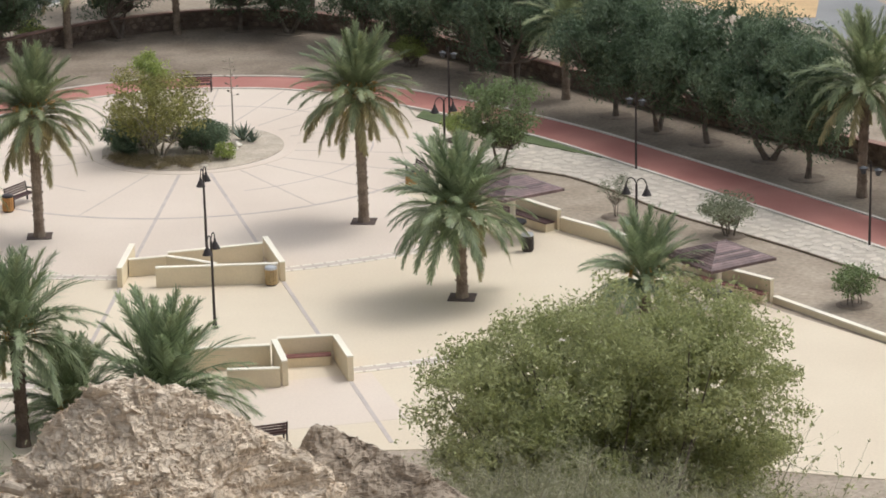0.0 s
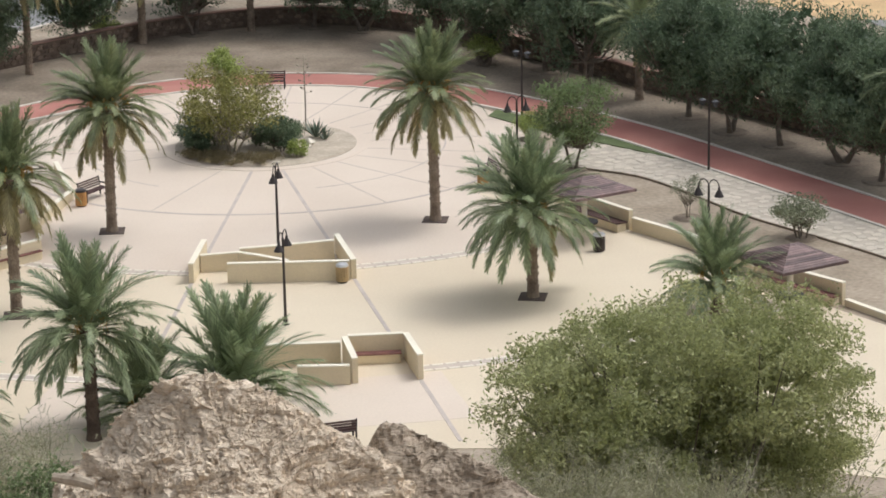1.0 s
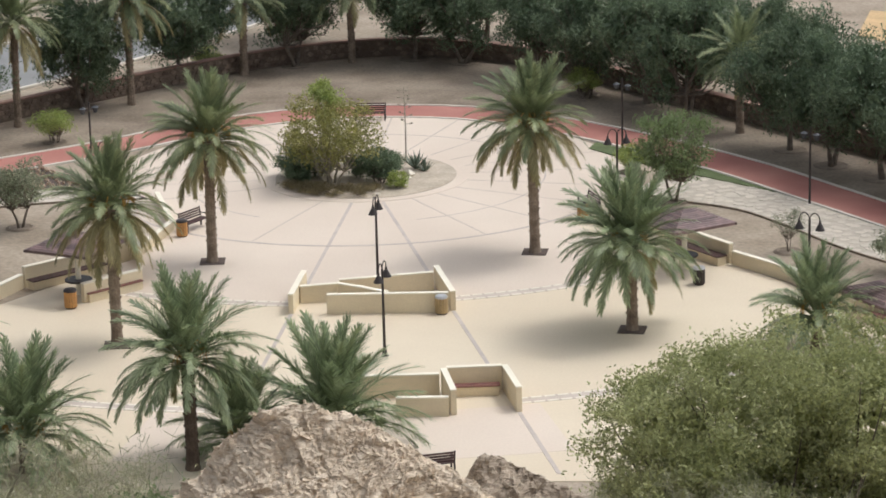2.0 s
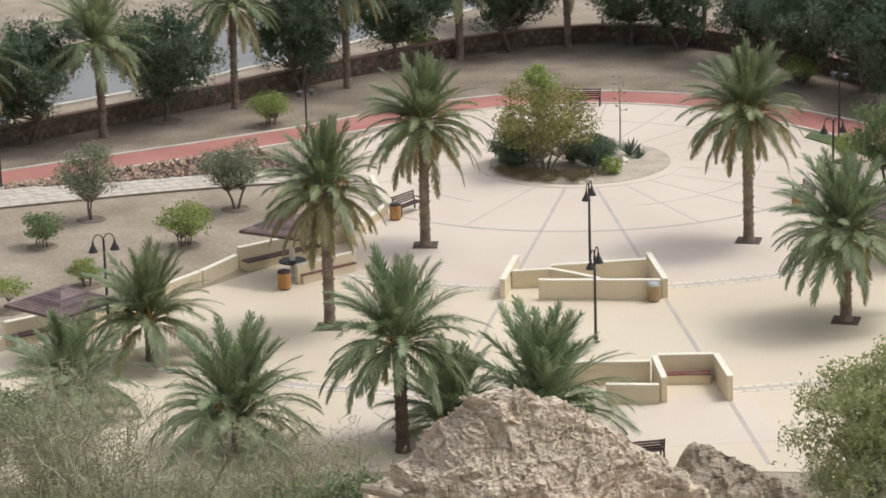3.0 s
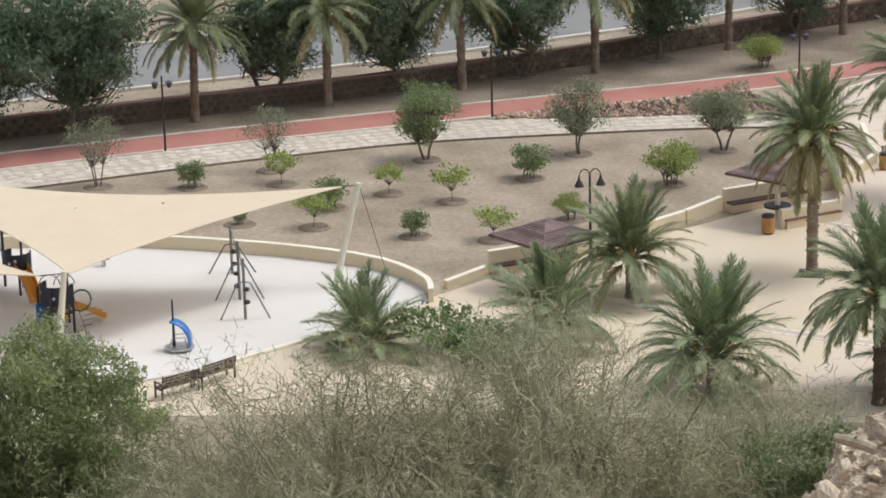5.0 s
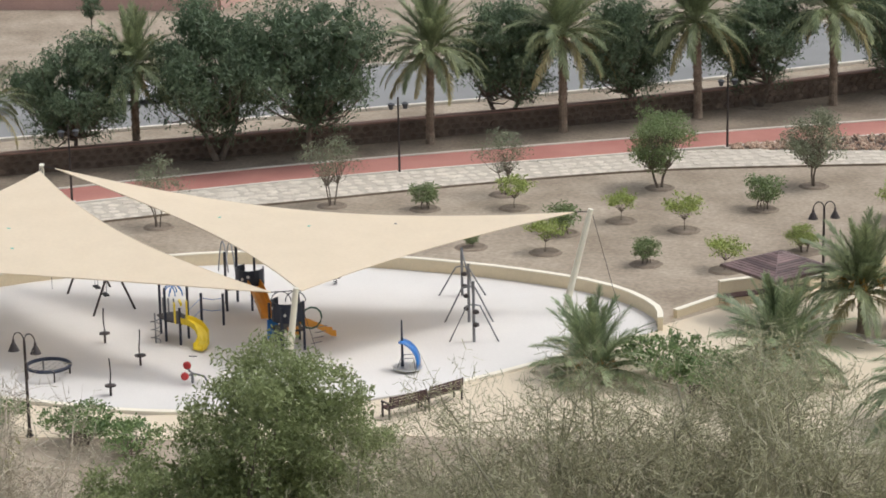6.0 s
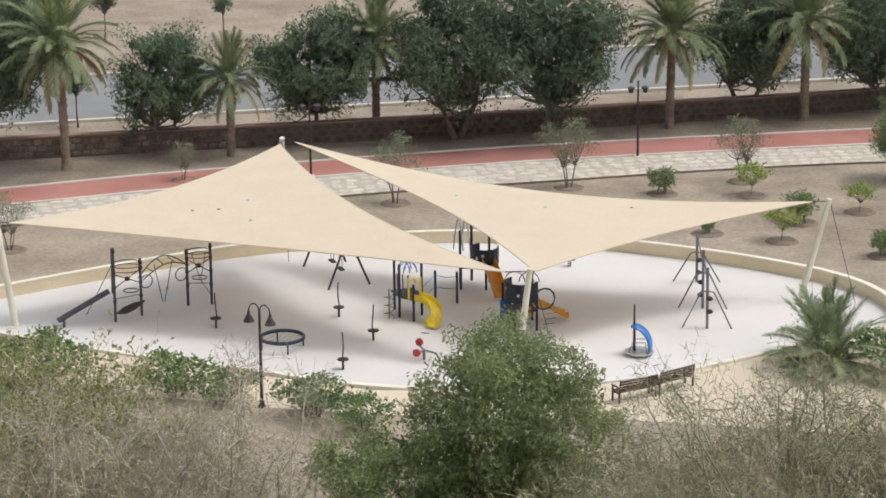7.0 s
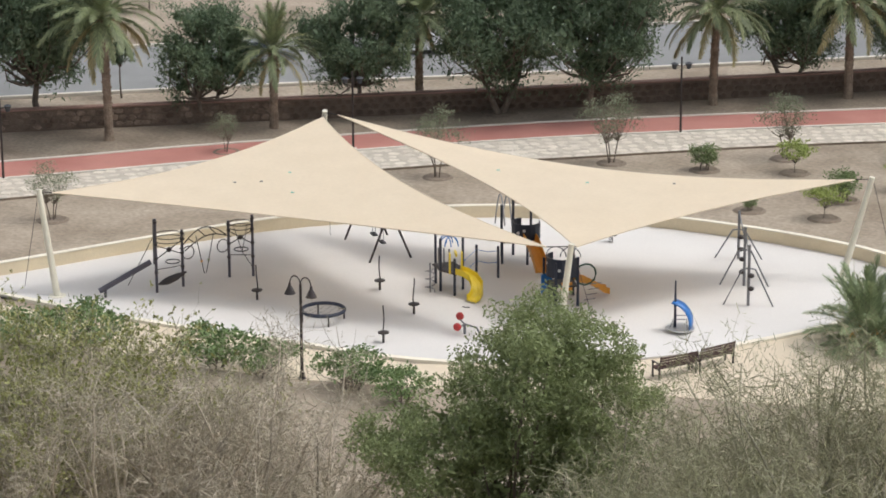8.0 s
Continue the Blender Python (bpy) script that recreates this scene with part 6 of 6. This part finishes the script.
rod("hoop", ring_pts((-48.2, 99.7, 1.25), 0.45, (0.7, 0.7, 0), UP, 13), 0.04, mat("dark_green_steel", (0.03, 0.08, 0.05), 0.5, 0.1, 3, 20, 0), t)
for k in range(4):
    rod("rung", [(-48.1 + 0.06 * k, 99.4 + 0.05 * k, 0.25 + 0.22 * k), (-47.8 + 0.06 * k, 99.8 + 0.05 * k, 0.25 + 0.22 * k)], 0.02, GREY_STEEL, t)

# seesaw rocker with red seats
t = thing("spring_rocker", "grey rocker with round red seats", "rocker", pose(-50.8, 94.1, 0))
for p, r in (((-0.25, 0.1, 0.62), 0.16), ((-0.05, -0.5, 0.38), 0.16)):
    b = Buf()
    p = np.array(p)
    b.tube([p - (0, 0.08, 0), p - (0, 0.04, 0), p + (0, 0.05, 0), p + (0, 0.09, 0)], (r * 0.7, r, r, r * 0.7), 14)
    part("seat", b, RED, t, "round red plastic seat")
rod("frame", [(-0.25, 0.1, 0.5), (0.1, -0.15, 0.42), (-0.05, -0.5, 0.3)], 0.04, GREY_STEEL, t)
rod("frame", [(0.1, -0.15, 0.42), (0.55, 0.0, 0.3), (0.7, 0.05, 0)], 0.04, GREY_STEEL, t)
rod("foot", [(0.1, -0.15, 0), (0.1, -0.15, 0.42)], 0.06, GREY_STEEL, t)
rod("handle", [(-0.25, 0.3, 0.95), (0.1, 0.3, 0.98)], 0.02, DARK_METAL, t)

# merry-go-round seat with a blue shell
t = thing("spinning_seat", "small roundabout with a blue curved shell", "roundabout", pose(-43.3, 98.2, 0, 0, 0, 10) @ Matrix.Scale(1.05, 4))
b = Buf()
b.tube([(0, 0, 0.08), (0, 0, 0.14), (0, 0, 0.18)], (0.4, 0.56, 0.56), 18)
part("platform", b, METAL_LIGHT, t, "round pale metal platform")
rod("hub", [(0, 0, 0), (0, 0, 0.1)], 0.2, DARK_METAL, t, 10)
rod("pole", [(-0.2, 0, 0.15), (-0.2, 0, 2.0)], (0.06, 0.03), NAVY, t, 8)
b = Buf()
v = []
for i in range(9):
    a = radians(-15 + 100 * i / 8)
    for j in (-1, 1):
        for q in (0.0, 0.05):
            v.append((-0.35 + (0.75 + q) * math.cos(a), j * 0.27, 0.38 + (0.78 + q) * math.sin(a)))
f = []
for i in range(8):
    k = i * 4
    f += [(k, k + 4, k + 6, k + 2), (k + 1, k + 3, k + 7, k + 5), (k, k + 1, k + 5, k + 4), (k + 2, k + 6, k + 7, k + 3)]
f += [(0, 2, 3, 1), (32, 33, 35, 34)]
b.add(v, f)
part("shell", b, BLUE, t, "bright blue plastic shell", True)
for sy in (-0.25, 0.25):
    rod("handrail", [(0.35, sy, 0.15), (0.3, sy, 0.6), (-0.2, sy, 0.55), (-0.35, sy, 0.15)], 0.02, GREY_STEEL, t, 5)

# pole climber with footholds
t = thing("pole_climber", "grey steel pole climber with round footholds", "climbing frame")
poles = [np.array(p) for p in ((-45.1, 108.3, 0), (-43.4, 104.9, 0), (-42.2, 102.5, 0))]
for k, (p, h) in enumerate(zip(poles, (2.15, 2.55, 2.6))):
    rod("pole", [p, p + (0, 0, h)], 0.06, GREY_STEEL, t, 9)
    for s in (-1, 1):
        ft = p + np.array((0.95 * s, 0.35 * s, 0))
        rod("brace", [p + (0, 0, h * 0.62), p + (0.25 * s, 0.09 * s, h * 0.6), ft], 0.035, GREY_STEEL, t, 7)
    for z in (0.45, 1.0):
        b = Buf()
        c = p + (0.1 * (-1) ** k, 0, z + 0.15 * k)
        b.tube([c - (0, 0, 0.09), c - (0, 0, 0.05), c + (0, 0, 0.05), c + (0, 0, 0.09)], (0.06, 0.13, 0.13, 0.06), 9)
        part("foothold", b, DARK_METAL, t)
for a, c in ((0, 1), (1, 2)):
    rod("top_bar", [poles[a] + (0, 0, (2.1, 2.5)[a]), poles[c] + (0, 0, (2.0, 1.9)[a])], 0.03, GREY_STEEL, t, 7)

t = thing("spring_rider", "small dark spring rider on the play floor", "spring rider", pose(-51.0, 108.0, 0))
rod("spring", [(0.08 * math.cos(a), 0.08 * math.sin(a), a * 0.015) for a in np.linspace(0, 18, 30)], 0.02, DARK_METAL, t, 5)
b = Buf()
b.tube([(-0.3, 0, 0.32), (-0.1, 0, 0.42), (0.2, 0, 0.42), (0.35, 0, 0.6)], (0.06, 0.13, 0.12, 0.05), 8)
part("rider_seat", b, DARK_METAL, t)


# ---- stones of paths, banks and the boundary wall ----
def stone_mesh(name, seed, material, sides=7, flat=True):
    rnd = np.random.RandomState(seed)
    a = np.sort((np.arange(sides) + rnd.uniform(-0.3, 0.3, sides)) * 2 * np.pi / sides)
    r = rnd.uniform(0.42, 0.56, sides)
    b = Buf()
    lo = [(r[k] * math.cos(a[k]), r[k] * math.sin(a[k]), 0) for k in range(sides)]
    hi = [(x * 0.9, y * 0.9, 1.0) for x, y, _ in lo]
    b.add(lo + hi, [tuple(range(sides, 2 * sides))] + [(k, (k + 1) % sides, sides + (k + 1) % sides, sides + k) for k in range(sides)])
    return b.mesh(name, material)


FLAGS = [stone_mesh("flagstone", k, FLAG) for k in range(8)]
rnd = random.Random(8)
for (line, outer_edge), nm, picks in zip(PATHS, ("path_left", "path_right"), ((-46, -26, 300), (5, 17, 280))):
    parent = bpy.data.objects[nm]
    rest, made = Buf(), 0
    i = 0.0
    while i < len(line) - 1.01:
        k, fr = int(i), i - int(i)
        p, q = line[k] * (1 - fr) + line[k + 1] * fr, outer_edge[k] * (1 - fr) + outer_edge[k + 1] * fr
        wid = np.linalg.norm(q - p)
        n = max(1, int(wid / 0.6))
        if -84 < p[0] < 26 and p[1] > 95:
            for j in range(n):
                c = p + (q - p) * (j + 0.5 + rnd.uniform(-0.1, 0.1)) / n + np.array((rnd.uniform(-0.12, 0.12), rnd.uniform(-0.12, 0.12)))
                s = rnd.uniform(0.5, 0.62)
                m = pose(c[0], c[1], 0.008, 0, 0, rnd.uniform(0, 360)) @ Matrix.Diagonal((s * rnd.uniform(0.9, 1.25), s, rnd.uniform(0.015, 0.035), 1))
                me = FLAGS[rnd.randrange(8)]
                if picks[0] < c[0] < picks[1] and made < picks[2]:
                    ob = part("flagstone", me, None, parent)
                    ob.matrix_local = m
                    made += 1
                else:
                    v = np.array([m @ w.co for w in me.vertices])
                    rest.add(v, [tuple(f.vertices) for f in me.polygons])
        i += 0.58
    ob = part("flagstones", rest, FLAG, parent)
    ob["kind"] = "stuff"

# cobble bank below the track
COBBLES = []
for k in range(6):
    bm = bmesh.new()
    bmesh.ops.create_icosphere(bm, subdivisions=1, radius=0.5)
    for v in bm.verts:
        v.co *= 1 + noise.noise(v.co * 2.3 + Vector((k * 4.0, 0, 0))) * 0.45
    me = bpy.data.meshes.new("cobble")
    bm.to_mesh(me)
    bm.free()
    me.materials.append(REDROCK)
    COBBLES.append(me)
bank_hi, bank_lo = [], []
line, outer_edge = PATHS[0]
for i, p in enumerate(line):
    q = nearest(p, offset(track_in, -0.2))
    if -43.5 < p[0] < -23.5 and np.linalg.norm(q - outer_edge[i]) > 0.3:
        bank_hi.append(q)
        bank_lo.append(outer_edge[i])
b = Buf()
b.strip(bank_hi, bank_lo, -0.05, 0.02)
bank = structure("cobble_bank", b, PIT, "bank of reddish cobbles below the red track", "cobbles")
rest, made = Buf(), 0
for k in range(1300):
    i = rnd.uniform(0, len(bank_hi) - 1.01)
    s = rnd.random()
    k0, fr = int(i), i - int(i)
    c = (bank_lo[k0] * (1 - fr) + bank_lo[k0 + 1] * fr) * (1 - s) + (bank_hi[k0] * (1 - fr) + bank_hi[k0 + 1] * fr) * s
    sz = rnd.uniform(0.12, 0.25)
    m = pose(c[0], c[1], 0.05 + 0.10 * s, rnd.uniform(0, 90), rnd.uniform(0, 90), rnd.uniform(0, 360)) @ Matrix.Diagonal((sz, sz * 0.8, sz * 0.7, 1))
    me = COBBLES[k % 6]
    if made < 300:
        ob = part("cobble", me, None, bank)
        ob.matrix_local = m
        made += 1
    else:
        rest.add(np.array([m @ w.co for w in me.vertices]), [tuple(f.vertices) for f in me.polygons])
ob = part("cobbles", rest, REDROCK, bank)
ob["kind"] = "stuff"

# rubble stones, in their shade-darkened brown, on the boundary wall's inner face and its coping
rest, cope, made = Buf(), Buf(), 0
STONES = [stone_mesh("stone", 50 + k, SHADED_STONE, 6) for k in range(6)]
inner_face = offset(per, -0.2)
g_dir = np.gradient(per, axis=0)
for i in range(0, len(per) - 1):
    d = g_dir[i] / np.linalg.norm(g_dir[i])
    ang = math.degrees(math.atan2(d[1], d[0]))
    seg = np.linalg.norm(per[i + 1] - per[i])
    for row in range(3):
        for h in range(2):
            c = inner_face[i] + d * seg * (h + 0.5 * (row % 2) + rnd.uniform(-0.1, 0.1)) / 2
            m = pose(c[0], c[1], 0.2 + 0.31 * row + rnd.uniform(-0.03, 0.03), 90, 0, ang) @ Matrix.Diagonal((rnd.uniform(0.44, 0.56), rnd.uniform(0.28, 0.36), rnd.uniform(0.04, 0.10), 1))
            me = STONES[rnd.randrange(6)]
            if made < 300 and -75 < c[0] < -45:
                ob = part("stone", me, None, wall_per)
                ob.matrix_local = m
                made += 1
            else:
                rest.add(np.array([m @ w.co for w in me.vertices]), [tuple(f.vertices) for f in me.polygons])
ob = part("stones", rest, SHADED_STONE, wall_per)
ob["kind"] = "stuff"
b = Buf()
b.strip(offset(per, 0.26), offset(per, -0.27), 1.052, 1.12)
part("coping", b, mat("reddish_coping", (0.30, 0.18, 0.14), 0.9, 0.2, 1, 10, 0.3), wall_per)
